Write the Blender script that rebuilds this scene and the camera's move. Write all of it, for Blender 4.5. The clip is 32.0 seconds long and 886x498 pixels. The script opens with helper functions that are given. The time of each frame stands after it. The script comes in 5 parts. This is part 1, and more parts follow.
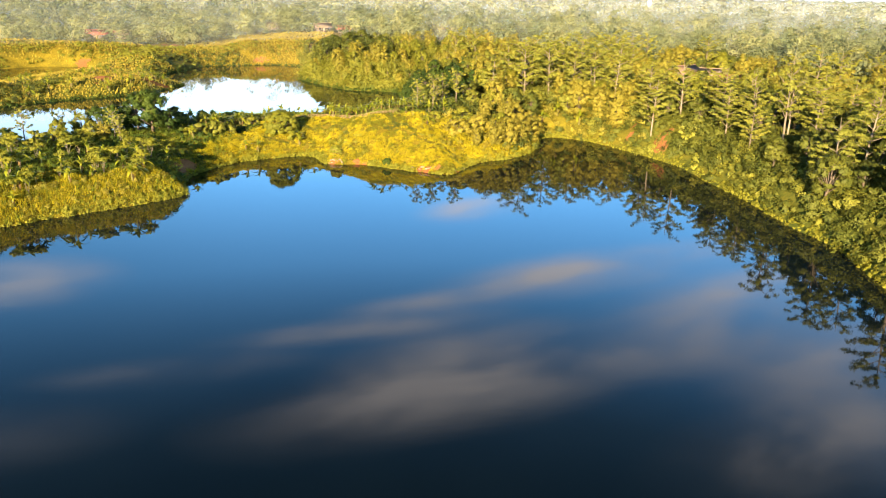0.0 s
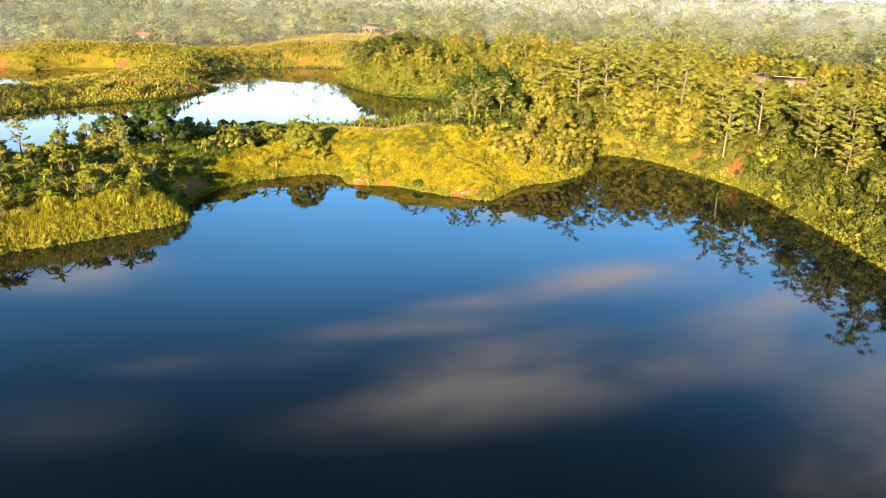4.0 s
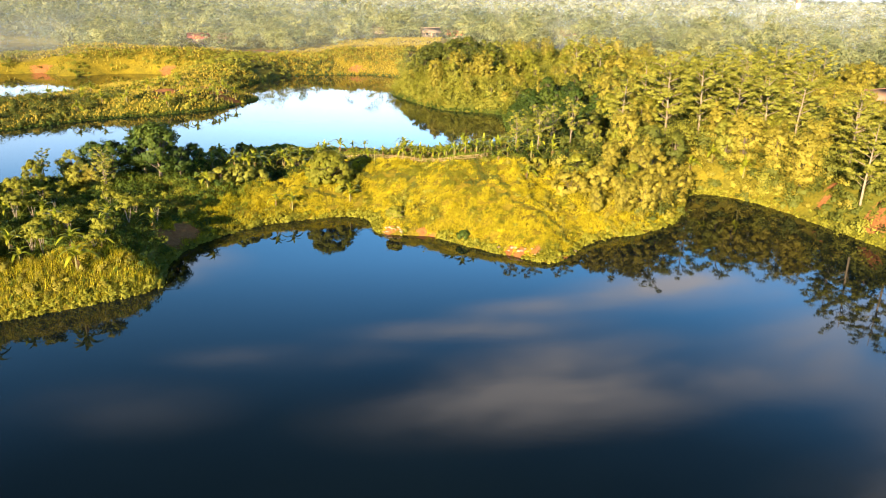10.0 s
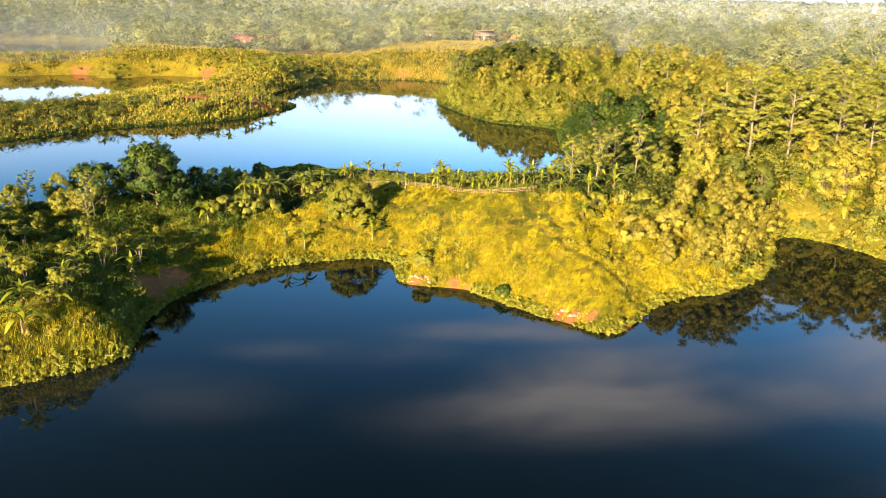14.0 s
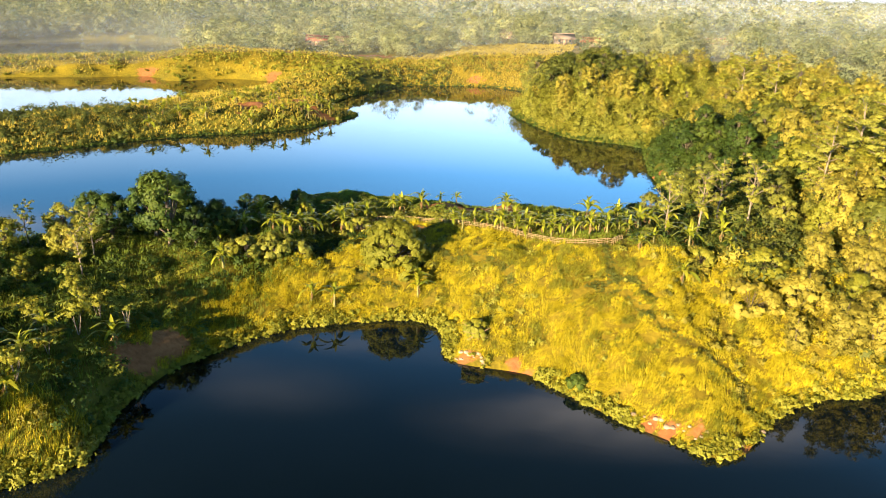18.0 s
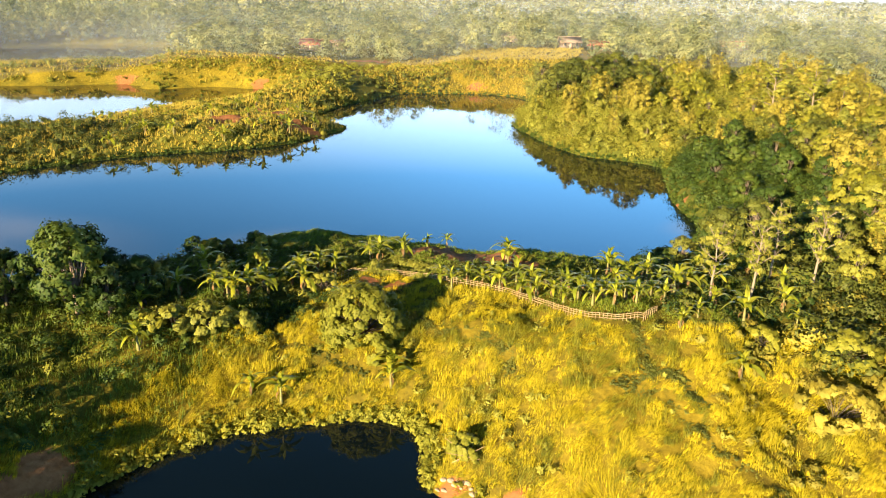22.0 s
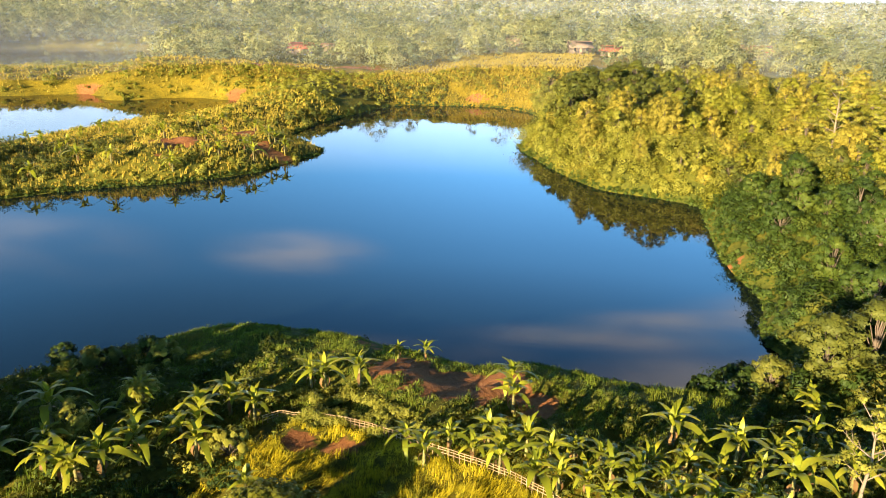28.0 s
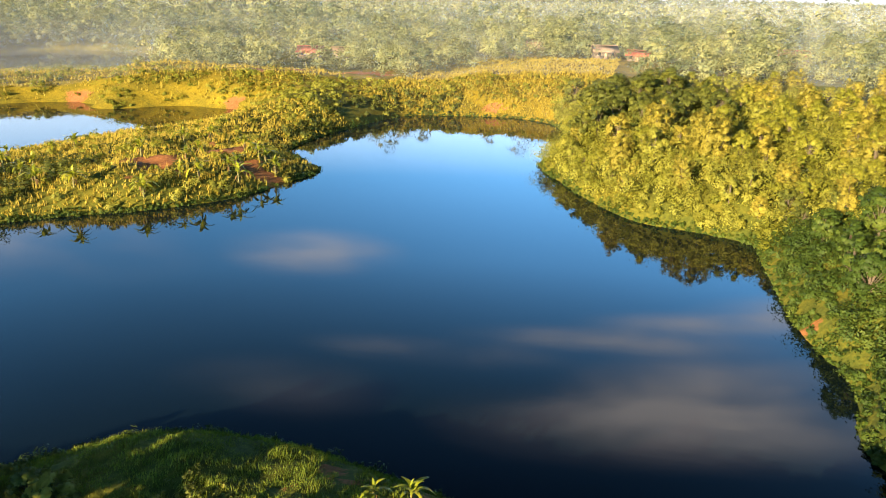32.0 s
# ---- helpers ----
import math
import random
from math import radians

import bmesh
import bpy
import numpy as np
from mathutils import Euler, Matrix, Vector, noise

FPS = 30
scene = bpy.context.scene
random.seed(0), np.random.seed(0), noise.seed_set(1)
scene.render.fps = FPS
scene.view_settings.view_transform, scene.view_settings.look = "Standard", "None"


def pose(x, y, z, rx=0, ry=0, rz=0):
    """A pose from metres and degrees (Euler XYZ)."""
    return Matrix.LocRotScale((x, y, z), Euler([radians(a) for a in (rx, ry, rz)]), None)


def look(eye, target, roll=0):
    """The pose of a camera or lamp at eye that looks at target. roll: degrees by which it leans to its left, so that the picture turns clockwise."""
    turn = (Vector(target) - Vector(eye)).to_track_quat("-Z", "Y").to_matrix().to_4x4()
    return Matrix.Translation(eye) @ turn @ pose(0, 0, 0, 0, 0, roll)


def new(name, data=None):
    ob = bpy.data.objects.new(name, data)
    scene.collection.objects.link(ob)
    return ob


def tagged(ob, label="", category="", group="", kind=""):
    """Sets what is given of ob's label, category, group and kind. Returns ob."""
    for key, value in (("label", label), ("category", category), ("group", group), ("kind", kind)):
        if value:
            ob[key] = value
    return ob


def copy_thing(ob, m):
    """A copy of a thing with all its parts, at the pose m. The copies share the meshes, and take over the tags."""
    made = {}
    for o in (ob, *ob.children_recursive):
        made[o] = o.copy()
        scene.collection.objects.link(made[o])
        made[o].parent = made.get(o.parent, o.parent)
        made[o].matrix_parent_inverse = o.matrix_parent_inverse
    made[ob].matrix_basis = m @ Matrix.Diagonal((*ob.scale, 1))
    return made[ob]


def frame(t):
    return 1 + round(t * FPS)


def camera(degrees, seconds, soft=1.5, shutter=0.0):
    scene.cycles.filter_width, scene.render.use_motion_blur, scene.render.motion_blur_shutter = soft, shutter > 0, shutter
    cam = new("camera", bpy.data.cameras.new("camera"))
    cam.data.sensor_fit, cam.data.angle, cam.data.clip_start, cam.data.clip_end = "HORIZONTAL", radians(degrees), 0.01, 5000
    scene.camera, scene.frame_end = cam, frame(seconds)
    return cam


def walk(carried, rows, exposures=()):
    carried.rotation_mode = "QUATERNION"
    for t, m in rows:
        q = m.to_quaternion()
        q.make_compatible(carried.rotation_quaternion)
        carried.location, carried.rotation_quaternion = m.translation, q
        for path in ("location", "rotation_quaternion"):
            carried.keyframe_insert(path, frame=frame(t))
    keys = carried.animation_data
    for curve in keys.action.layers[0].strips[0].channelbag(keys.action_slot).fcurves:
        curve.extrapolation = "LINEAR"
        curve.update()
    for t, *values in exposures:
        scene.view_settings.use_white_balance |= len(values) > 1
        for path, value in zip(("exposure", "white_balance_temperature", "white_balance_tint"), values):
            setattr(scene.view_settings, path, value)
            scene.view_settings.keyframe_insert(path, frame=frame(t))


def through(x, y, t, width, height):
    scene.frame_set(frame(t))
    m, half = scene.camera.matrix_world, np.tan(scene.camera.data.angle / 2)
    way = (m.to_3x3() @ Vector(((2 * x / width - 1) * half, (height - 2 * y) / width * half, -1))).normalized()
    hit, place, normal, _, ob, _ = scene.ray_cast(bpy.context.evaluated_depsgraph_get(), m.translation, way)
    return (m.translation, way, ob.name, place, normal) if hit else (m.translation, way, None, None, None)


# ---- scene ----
cam = camera(61.7, 32.0, 0.95)
PATH = [
    (0, (-1.812, -87.99, 29.59), (-1.606, -86.109, 28.943), 1.0),
    (1, (-0.6, -83.646, 29.514), (-0.428, -81.761, 28.867), 1.1),
    (2, (0.398, -79.253, 29.355), (0.535, -77.365, 28.709), 1.1),
    (3, (1.281, -74.97, 29.473), (1.386, -73.081, 28.825), 1.1),
    (3.5, (1.655, -73.083, 29.496), (1.743, -71.193, 28.848), 1.1),
    (5.5, (2.762, -64.3, 29.499), (2.789, -62.408, 28.85), 1.1),
    (6, (3.102, -61.881, 29.425), (3.112, -59.989, 28.776), 1.0),
    (7, (3.453, -57.75, 29.455), (3.437, -55.858, 28.807), 1.1),
    (8, (3.764, -53.488, 29.583), (3.72, -51.597, 28.933), 0.9),
    (9, (4.017, -49.062, 29.499), (3.946, -47.171, 28.851), 1.0),
    (10, (4.187, -44.588, 29.499), (4.091, -42.698, 28.852), 1.0),
    (11, (4.518, -40.28, 29.73), (4.392, -38.393, 29.079), 0.9),
    (12, (4.546, -35.917, 29.809), (4.392, -34.032, 29.159), 0.9),
    (13, (4.644, -31.604, 29.936), (4.454, -29.722, 29.286), 1.0),
    (14, (4.615, -27.25, 29.889), (4.384, -25.372, 29.24), 1.3),
    (15, (4.448, -23.042, 30.18), (4.16, -21.174, 29.528), 1.2),
    (15.5, (4.355, -20.776, 30.183), (4.026, -18.914, 29.531), 1.3),
    (17.5, (3.456, -11.727, 30.059), (3.037, -9.882, 29.409), 1.5),
    (18, (3.268, -9.443, 30.182), (2.846, -7.6, 29.529), 1.4),
    (19, (2.683, -5.02, 30.156), (2.26, -3.176, 29.506), 1.4),
    (20, (2.181, -0.46, 30.082), (1.753, 1.382, 29.433), 1.3),
    (21, (1.516, 3.97, 30.099), (1.086, 5.812, 29.449), 1.2),
    (22, (0.899, 8.425, 30.096), (0.466, 10.266, 29.447), 1.2),
    (23, (0.143, 12.942, 30.059), (-0.292, 14.783, 29.41), 1.2),
    (24, (-0.585, 17.24, 30.133), (-1.02, 19.08, 29.483), 1.2),
    (25, (-1.287, 21.433, 30.286), (-1.723, 23.273, 29.635), 1.3),
    (25.5, (-1.577, 23.389, 30.385), (-2.014, 25.229, 29.734), 1.2),
    (27.5, (-3.047, 32.267, 30.31), (-3.487, 34.107, 29.661), 1.3),
    (28, (-3.346, 34.509, 30.38), (-3.788, 36.348, 29.73), 1.3),
    (29, (-4.019, 38.924, 30.303), (-4.462, 40.763, 29.656), 1.3),
    (30, (-4.72, 43.199, 30.325), (-5.175, 45.036, 29.677), 1.3),
    (31, (-5.472, 47.582, 30.327), (-5.944, 49.414, 29.679), 1.3),
    (32, (-6.357, 51.732, 30.274), (-6.845, 53.56, 29.626), 1.3),
]
walk(cam, [(t, look(eye, target, roll)) for t, eye, target, roll in PATH])

# ---- sky, sun, exposure ----
SUN_AT = Vector((-0.33, -0.91, 0.24)).normalized()
world = bpy.data.worlds.new("sky")
scene.world = world
world.use_nodes = True
wn, wl = world.node_tree.nodes, world.node_tree.links
wn.clear()


def wnode(kind, **inputs):
    n = wn.new(kind)
    for k, v in inputs.items():
        n.inputs[int(k[1:])].default_value = v
    return n


def wmath(op, a, b=None):
    n = wn.new("ShaderNodeMath")
    n.operation = op
    for i, v in enumerate((a, b)):
        if v is None:
            continue
        if isinstance(v, (int, float)):
            n.inputs[i].default_value = v
        else:
            wl.new(v, n.inputs[i])
    return n.outputs[0]


sky = wn.new("ShaderNodeTexSky")
sky.sky_type, sky.sun_disc = "NISHITA", False
sky.sun_elevation, sky.sun_rotation = math.asin(SUN_AT.z), math.atan2(SUN_AT.x, SUN_AT.y)
sky.air_density, sky.dust_density, sky.ozone_density = 1.0, 0.6, 2.5
where = wn.new("ShaderNodeTexCoord")
split = wn.new("ShaderNodeSeparateXYZ")
wl.new(where.outputs["Generated"], split.inputs[0])
up = wmath("ADD", wmath("MAXIMUM", split.outputs[2], 0.0), 0.16)
flat = wn.new("ShaderNodeCombineXYZ")
wl.new(wmath("DIVIDE", split.outputs[0], up), flat.inputs[0])
wl.new(wmath("SUBTRACT", wmath("DIVIDE", split.outputs[1], up), wmath("MULTIPLY", wmath("DIVIDE", split.outputs[0], up), 0.16)), flat.inputs[1])
puff = wn.new("ShaderNodeTexNoise")
puff.inputs["Scale"].default_value, puff.inputs["Detail"].default_value = 3.0, 7.0
puff.inputs["Roughness"].default_value, puff.inputs["Distortion"].default_value = 0.5, 0.25
drift = wn.new("ShaderNodeMapping")
drift.inputs["Rotation"].default_value = (0, 0, -0.35)
drift.inputs["Scale"].default_value = (0.8, 1.5, 1)
wl.new(flat.outputs[0], drift.inputs[0])
wl.new(drift.outputs[0], puff.inputs["Vector"])
# soft drifting cloud banks: centre, reach and density
CLOUDS = [(0.62, 1.79, 0.36, 0.10, 0.85), (0.0, 1.56, 0.3, 0.05, 0.5), (-0.38, 1.41, 0.24, 0.05, 0.35), (0.2, 1.67, 0.24, 0.05, 0.5), (0.44, 1.75, 0.26, 0.06, 0.4), (-0.02, 1.26, 0.26, 0.1, 0.4), (0.24, 1.38, 0.32, 0.15, 0.8), (0.7, 1.43, 0.22, 0.11, 0.45),
          (1.0, 1.3, 0.26, 0.2, 0.5), (0.77, 1.06, 0.26, 0.12, 0.5), (0.34, 2.21, 0.16, 0.08, 0.8), (-0.84, 1.76, 0.2, 0.12, 0.5),
          (-0.65, 1.2, 0.2, 0.09, 0.12), (0.9, 1.6, 0.3, 0.12, 0.5), (-1.6, 1.5, 0.4, 0.2, 0.25)]
total = 0.0
for cu, cv, ru, rv, dense in CLOUDS:
    off = wn.new("ShaderNodeVectorMath")
    off.operation = "SUBTRACT"
    off.inputs[1].default_value = (cu, cv - 0.16 * cu, 0)
    wl.new(flat.outputs[0], off.inputs[0])
    shrink = wn.new("ShaderNodeVectorMath")
    shrink.operation = "DIVIDE"
    shrink.inputs[1].default_value = (ru, rv, 1)
    wl.new(off.outputs[0], shrink.inputs[0])
    far = wn.new("ShaderNodeVectorMath")
    far.operation = "LENGTH"
    wl.new(shrink.outputs[0], far.inputs[0])
    soft = wn.new("ShaderNodeMapRange")
    soft.interpolation_type = "SMOOTHSTEP"
    soft.inputs["From Min"].default_value, soft.inputs["From Max"].default_value = 1.45, 0.0
    soft.inputs["To Max"].default_value = dense
    wl.new(far.outputs["Value"], soft.inputs["Value"])
    total = wmath("ADD", soft.outputs[0], total)
wispy = wn.new("ShaderNodeMapRange")
wispy.interpolation_type = "SMOOTHSTEP"
wispy.inputs["From Min"].default_value, wispy.inputs["From Max"].default_value = 0.30, 0.72
wispy.inputs["To Min"].default_value, wispy.inputs["To Max"].default_value = 0.12, 1.12
wl.new(puff.outputs["Fac"], wispy.inputs["Value"])
cover = wmath("MINIMUM", wmath("MULTIPLY", wmath("MULTIPLY", total, 1.35), wispy.outputs[0]), 0.85)
haze = wn.new("ShaderNodeValToRGB")
haze.color_ramp.elements[0].position, haze.color_ramp.elements[1].position = 0.02, 0.23
haze.color_ramp.elements[0].color, haze.color_ramp.elements[1].color = (1, 1, 1, 1), (0, 0, 0, 1)
wl.new(split.outputs[2], haze.inputs[0])
deep = wn.new("ShaderNodeMixRGB")
deep.blend_type = "MULTIPLY"
deep.inputs[0].default_value, deep.inputs[2].default_value = 1.0, (0.50, 0.88, 1.2, 1)
wl.new(sky.outputs[0], deep.inputs[1])
pale = wn.new("ShaderNodeMixRGB")
pale.inputs[2].default_value = (9.0, 9.2, 9.6, 1)
wl.new(wmath("MULTIPLY", haze.outputs[0], 0.8), pale.inputs[0])
wl.new(deep.outputs[0], pale.inputs[1])
fall = wn.new("ShaderNodeValToRGB")
for at in (0.3, 0.4, 0.5, 0.7):
    fall.color_ramp.elements.new(at)
for e, (at, v) in zip(fall.color_ramp.elements, ((0.0, (0.2, 0.2, 0.205)), (0.085, (0.8, 0.8, 0.8)), (0.14, (0.85, 0.85, 0.85)), (0.34, (0.93, 0.95, 0.87)), (0.52, (0.25, 0.235, 0.21)), (0.66, (0.035, 0.03, 0.028)))):
    e.position, e.color = at, (*v, 1)
wl.new(split.outputs[2], fall.inputs[0])
dome = wn.new("ShaderNodeMixRGB")
dome.blend_type = "MULTIPLY"
dome.inputs[0].default_value = 1.0
wl.new(pale.outputs[0], dome.inputs[1])
wl.new(fall.outputs[0], dome.inputs[2])
side = wn.new("ShaderNodeMapRange")
side.interpolation_type = "SMOOTHSTEP"
side.inputs["From Min"].default_value, side.inputs["From Max"].default_value = -0.62, -0.1
side.inputs["To Min"].default_value, side.inputs["To Max"].default_value = 0.66, 1.0
wl.new(split.outputs[0], side.inputs["Value"])
dusk = wn.new("ShaderNodeMixRGB")
dusk.blend_type = "MULTIPLY"
dusk.inputs[0].default_value = 1.0
wl.new(dome.outputs[0], dusk.inputs[1])
wl.new(side.outputs[0], dusk.inputs[2])
clouds = wn.new("ShaderNodeMixRGB")
clouds.inputs[2].default_value = (3.6, 3.25, 3.15, 1)
wl.new(cover, clouds.inputs[0])
wl.new(dusk.outputs[0], clouds.inputs[1])
shine = wn.new("ShaderNodeBackground")
shine.inputs[1].default_value = 0.105
wl.new(clouds.outputs[0], shine.inputs[0])
wl.new(shine.outputs[0], wn.new("ShaderNodeOutputWorld").inputs[0])

sun = new("sun", bpy.data.lights.new("sun", "SUN"))
sun.data.energy, sun.data.angle, sun.data.color = 5.0, radians(0.6), (1.0, 0.715, 0.40)
sun.matrix_world = look(SUN_AT * 300, (0, 0, 0))
scene.view_settings.exposure = 2.8

# ---- materials ----
def material(name):
    m = bpy.data.materials.new(name)
    m.use_nodes = True
    m.node_tree.nodes.clear()
    return m, m.node_tree.nodes, m.node_tree.links


def ramp(nodes, links, source, stops):
    n = nodes.new("ShaderNodeValToRGB")
    e = n.color_ramp.elements
    while len(e) < len(stops):
        e.new(0.5)
    for k, (p, c) in enumerate(stops):
        e[k].position, e[k].color = p, (*c, 1)
    links.new(source, n.inputs[0])
    return n.outputs[0]


def noise_node(nodes, links, scale, detail=4, vector=None, rough=0.6):
    n = nodes.new("ShaderNodeTexNoise")
    n.inputs["Scale"].default_value, n.inputs["Detail"].default_value, n.inputs["Roughness"].default_value = scale, detail, rough
    if vector is not None:
        links.new(vector, n.inputs["Vector"])
    return n.outputs["Fac"]


def mathn(nodes, links, op, a, b):
    n = nodes.new("ShaderNodeMath")
    n.operation = op
    for i, v in enumerate((a, b)):
        if isinstance(v, (int, float)):
            n.inputs[i].default_value = v
        else:
            links.new(v, n.inputs[i])
    return n.outputs[0]


def position(nodes):
    return nodes.new("ShaderNodeNewGeometry").outputs["Position"]


def leafy(name, dark, mid, light, through=0.35, patch=0.09, gloss=0.62, single=0.2, mottle=0.0):
    """Leaves: varied leaf by leaf, clump by clump, plant by plant and in broad patches; light shines through them."""
    m, n, l = material(name)
    geo = n.new("ShaderNodeNewGeometry")
    info = n.new("ShaderNodeObjectInfo")
    tone = n.new("ShaderNodeAttribute")
    tone.attribute_name = "tone"
    v = mathn(n, l, "MULTIPLY", geo.outputs["Random Per Island"], single)
    v = mathn(n, l, "ADD", v, mathn(n, l, "MULTIPLY", info.outputs["Random"], 0.28))
    v = mathn(n, l, "ADD", v, mathn(n, l, "MULTIPLY", tone.outputs["Fac"], 0.24))
    v = mathn(n, l, "ADD", v, mathn(n, l, "MULTIPLY", noise_node(n, l, patch, 5, geo.outputs["Position"]), 0.52))
    v = mathn(n, l, "SUBTRACT", v, single / 2 - 0.10)
    if mottle:
        v = mathn(n, l, "ADD", v, mathn(n, l, "MULTIPLY", mathn(n, l, "SUBTRACT", noise_node(n, l, 1.3, 4, geo.outputs["Position"]), 0.5), mottle))
    c = ramp(n, l, v, [(0.12, dark), (0.5, mid), (0.88, light)])
    p = n.new("ShaderNodeBsdfPrincipled")
    p.inputs["Roughness"].default_value = gloss
    p.inputs["Specular IOR Level"].default_value = 0.16
    l.new(c, p.inputs["Base Color"])
    t = n.new("ShaderNodeBsdfTranslucent")
    l.new(c, t.inputs[0])
    mix = n.new("ShaderNodeMixShader")
    mix.inputs[0].default_value = through
    l.new(p.outputs[0], mix.inputs[1])
    l.new(t.outputs[0], mix.inputs[2])
    l.new(mix.outputs[0], n.new("ShaderNodeOutputMaterial").inputs[0])
    return m


def rough(name, stops, scale, grain=12.0, bump=0.3, roughness=0.85, metallic=0.0):
    """A matt solid surface with broad stains, fine grain and relief."""
    m, n, l = material(name)
    where = n.new("ShaderNodeTexCoord").outputs["Object"]
    a, b = noise_node(n, l, scale, 5, where), noise_node(n, l, scale * grain, 4, where)
    v = mathn(n, l, "ADD", mathn(n, l, "MULTIPLY", a, 0.65), mathn(n, l, "MULTIPLY", b, 0.35))
    info = n.new("ShaderNodeObjectInfo")
    v = mathn(n, l, "ADD", v, mathn(n, l, "MULTIPLY", mathn(n, l, "SUBTRACT", info.outputs["Random"], 0.5), 0.18))
    p = n.new("ShaderNodeBsdfPrincipled")
    l.new(ramp(n, l, v, stops), p.inputs["Base Color"])
    p.inputs["Roughness"].default_value, p.inputs["Metallic"].default_value = roughness, metallic
    bp = n.new("ShaderNodeBump")
    bp.inputs["Strength"].default_value, bp.inputs["Distance"].default_value = bump, 0.05
    l.new(b, bp.inputs["Height"])
    l.new(bp.outputs[0], p.inputs["Normal"])
    l.new(p.outputs[0], n.new("ShaderNodeOutputMaterial").inputs[0])
    return m


def water_surface():
    m, n, l = material("still_water")
    p = n.new("ShaderNodeBsdfPrincipled")
    pos = position(n)
    l.new(ramp(n, l, noise_node(n, l, 0.03, 3, pos), [(0.35, (0.001, 0.003, 0.005)), (0.7, (0.002, 0.005, 0.008))]), p.inputs["Base Color"])
    p.inputs["Roughness"].default_value, p.inputs["IOR"].default_value = 0.03, 1.34
    stretch = n.new("ShaderNodeMapping")
    stretch.inputs["Scale"].default_value = (0.35, 0.9, 1)
    l.new(pos, stretch.inputs[0])
    bp = n.new("ShaderNodeBump")
    bp.inputs["Strength"].default_value, bp.inputs["Distance"].default_value = 0.05, 0.02
    l.new(noise_node(n, l, 1.2, 3, stretch.outputs[0]), bp.inputs["Height"])
    l.new(bp.outputs[0], p.inputs["Normal"])
    l.new(p.outputs[0], n.new("ShaderNodeOutputMaterial").inputs[0])
    return m


def ground_surface():
    """Grass, dry grass and red soil, laid out by the ground's own layers."""
    m, n, l = material("ground_cover")
    pos = position(n)
    dry = n.new("ShaderNodeAttribute")
    dry.attribute_name = "dry"
    soil = n.new("ShaderNodeAttribute")
    soil.attribute_name = "soil"
    fine, wide = noise_node(n, l, 2.2, 6, pos), noise_node(n, l, 0.16, 5, pos)
    v = mathn(n, l, "ADD", mathn(n, l, "MULTIPLY", fine, 0.5), mathn(n, l, "MULTIPLY", wide, 0.5))
    green = ramp(n, l, v, [(0.3, (0.015, 0.025, 0.006)), (0.5, (0.04, 0.06, 0.010)), (0.7, (0.09, 0.10, 0.016))])
    gold = ramp(n, l, v, [(0.3, (0.03, 0.026, 0.005)), (0.5, (0.11, 0.088, 0.007)), (0.7, (0.19, 0.15, 0.012))])
    earth = ramp(n, l, v, [(0.3, (0.08, 0.032, 0.012)), (0.5, (0.155, 0.068, 0.026)), (0.7, (0.23, 0.115, 0.046))])
    a = n.new("ShaderNodeMixRGB")
    l.new(mathn(n, l, "ADD", dry.outputs["Fac"], mathn(n, l, "MULTIPLY", mathn(n, l, "SUBTRACT", wide, 0.5), 0.9)), a.inputs[0])
    a.use_clamp = True
    l.new(green, a.inputs[1])
    l.new(gold, a.inputs[2])
    b = n.new("ShaderNodeMixRGB")
    edge = mathn(n, l, "ADD", mathn(n, l, "MULTIPLY", soil.outputs["Fac"], 2.4), mathn(n, l, "SUBTRACT", mathn(n, l, "MULTIPLY", fine, 1.6), 1.5))
    l.new(ramp(n, l, edge, [(0.2, (0, 0, 0)), (0.5, (1, 1, 1))]), b.inputs[0])
    l.new(a.outputs[0], b.inputs[1])
    l.new(earth, b.inputs[2])
    p = n.new("ShaderNodeBsdfPrincipled")
    p.inputs["Roughness"].default_value = 0.95
    p.inputs["Specular IOR Level"].default_value = 0.1
    l.new(b.outputs[0], p.inputs["Base Color"])
    bp = n.new("ShaderNodeBump")
    bp.inputs["Strength"].default_value, bp.inputs["Distance"].default_value = 0.7, 0.15
    l.new(fine, bp.inputs["Height"])
    l.new(bp.outputs[0], p.inputs["Normal"])
    l.new(p.outputs[0], n.new("ShaderNodeOutputMaterial").inputs[0])
    return m


WATER, GROUND = water_surface(), ground_surface()
# Dark green, taken darker still to hold shade on banks and strip.
LEAF_DARK_SHADED = leafy("dark_shaded_leaves", (0.012, 0.026, 0.006), (0.030, 0.057, 0.009), (0.075, 0.102, 0.013))
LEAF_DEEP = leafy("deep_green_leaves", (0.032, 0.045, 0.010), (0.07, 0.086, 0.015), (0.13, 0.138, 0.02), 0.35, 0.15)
LEAF_MID = leafy("green_leaves", (0.085, 0.10, 0.012), (0.15, 0.162, 0.018), (0.21, 0.21, 0.024), 0.42, 0.12, 0.62, 0.14)
LEAF_GOLD = leafy("golden_leaves", (0.13, 0.124, 0.02), (0.2, 0.186, 0.028), (0.275, 0.245, 0.036), 0.42, 0.12, 0.62, 0.12)
LEAF_LIME = leafy("lime_leaves", (0.115, 0.13, 0.02), (0.172, 0.184, 0.028), (0.235, 0.238, 0.036), 0.42, 0.12, 0.62, 0.12)
LEAF_BANANA = leafy("banana_leaves", (0.045, 0.075, 0.008), (0.15, 0.178, 0.014), (0.34, 0.325, 0.03), 0.4, 0.3, 0.4, 0.1)
LEAF_WITHERED = leafy("withered_leaves", (0.05, 0.03, 0.012), (0.12, 0.075, 0.03), (0.22, 0.15, 0.06), 0.3, 0.3)
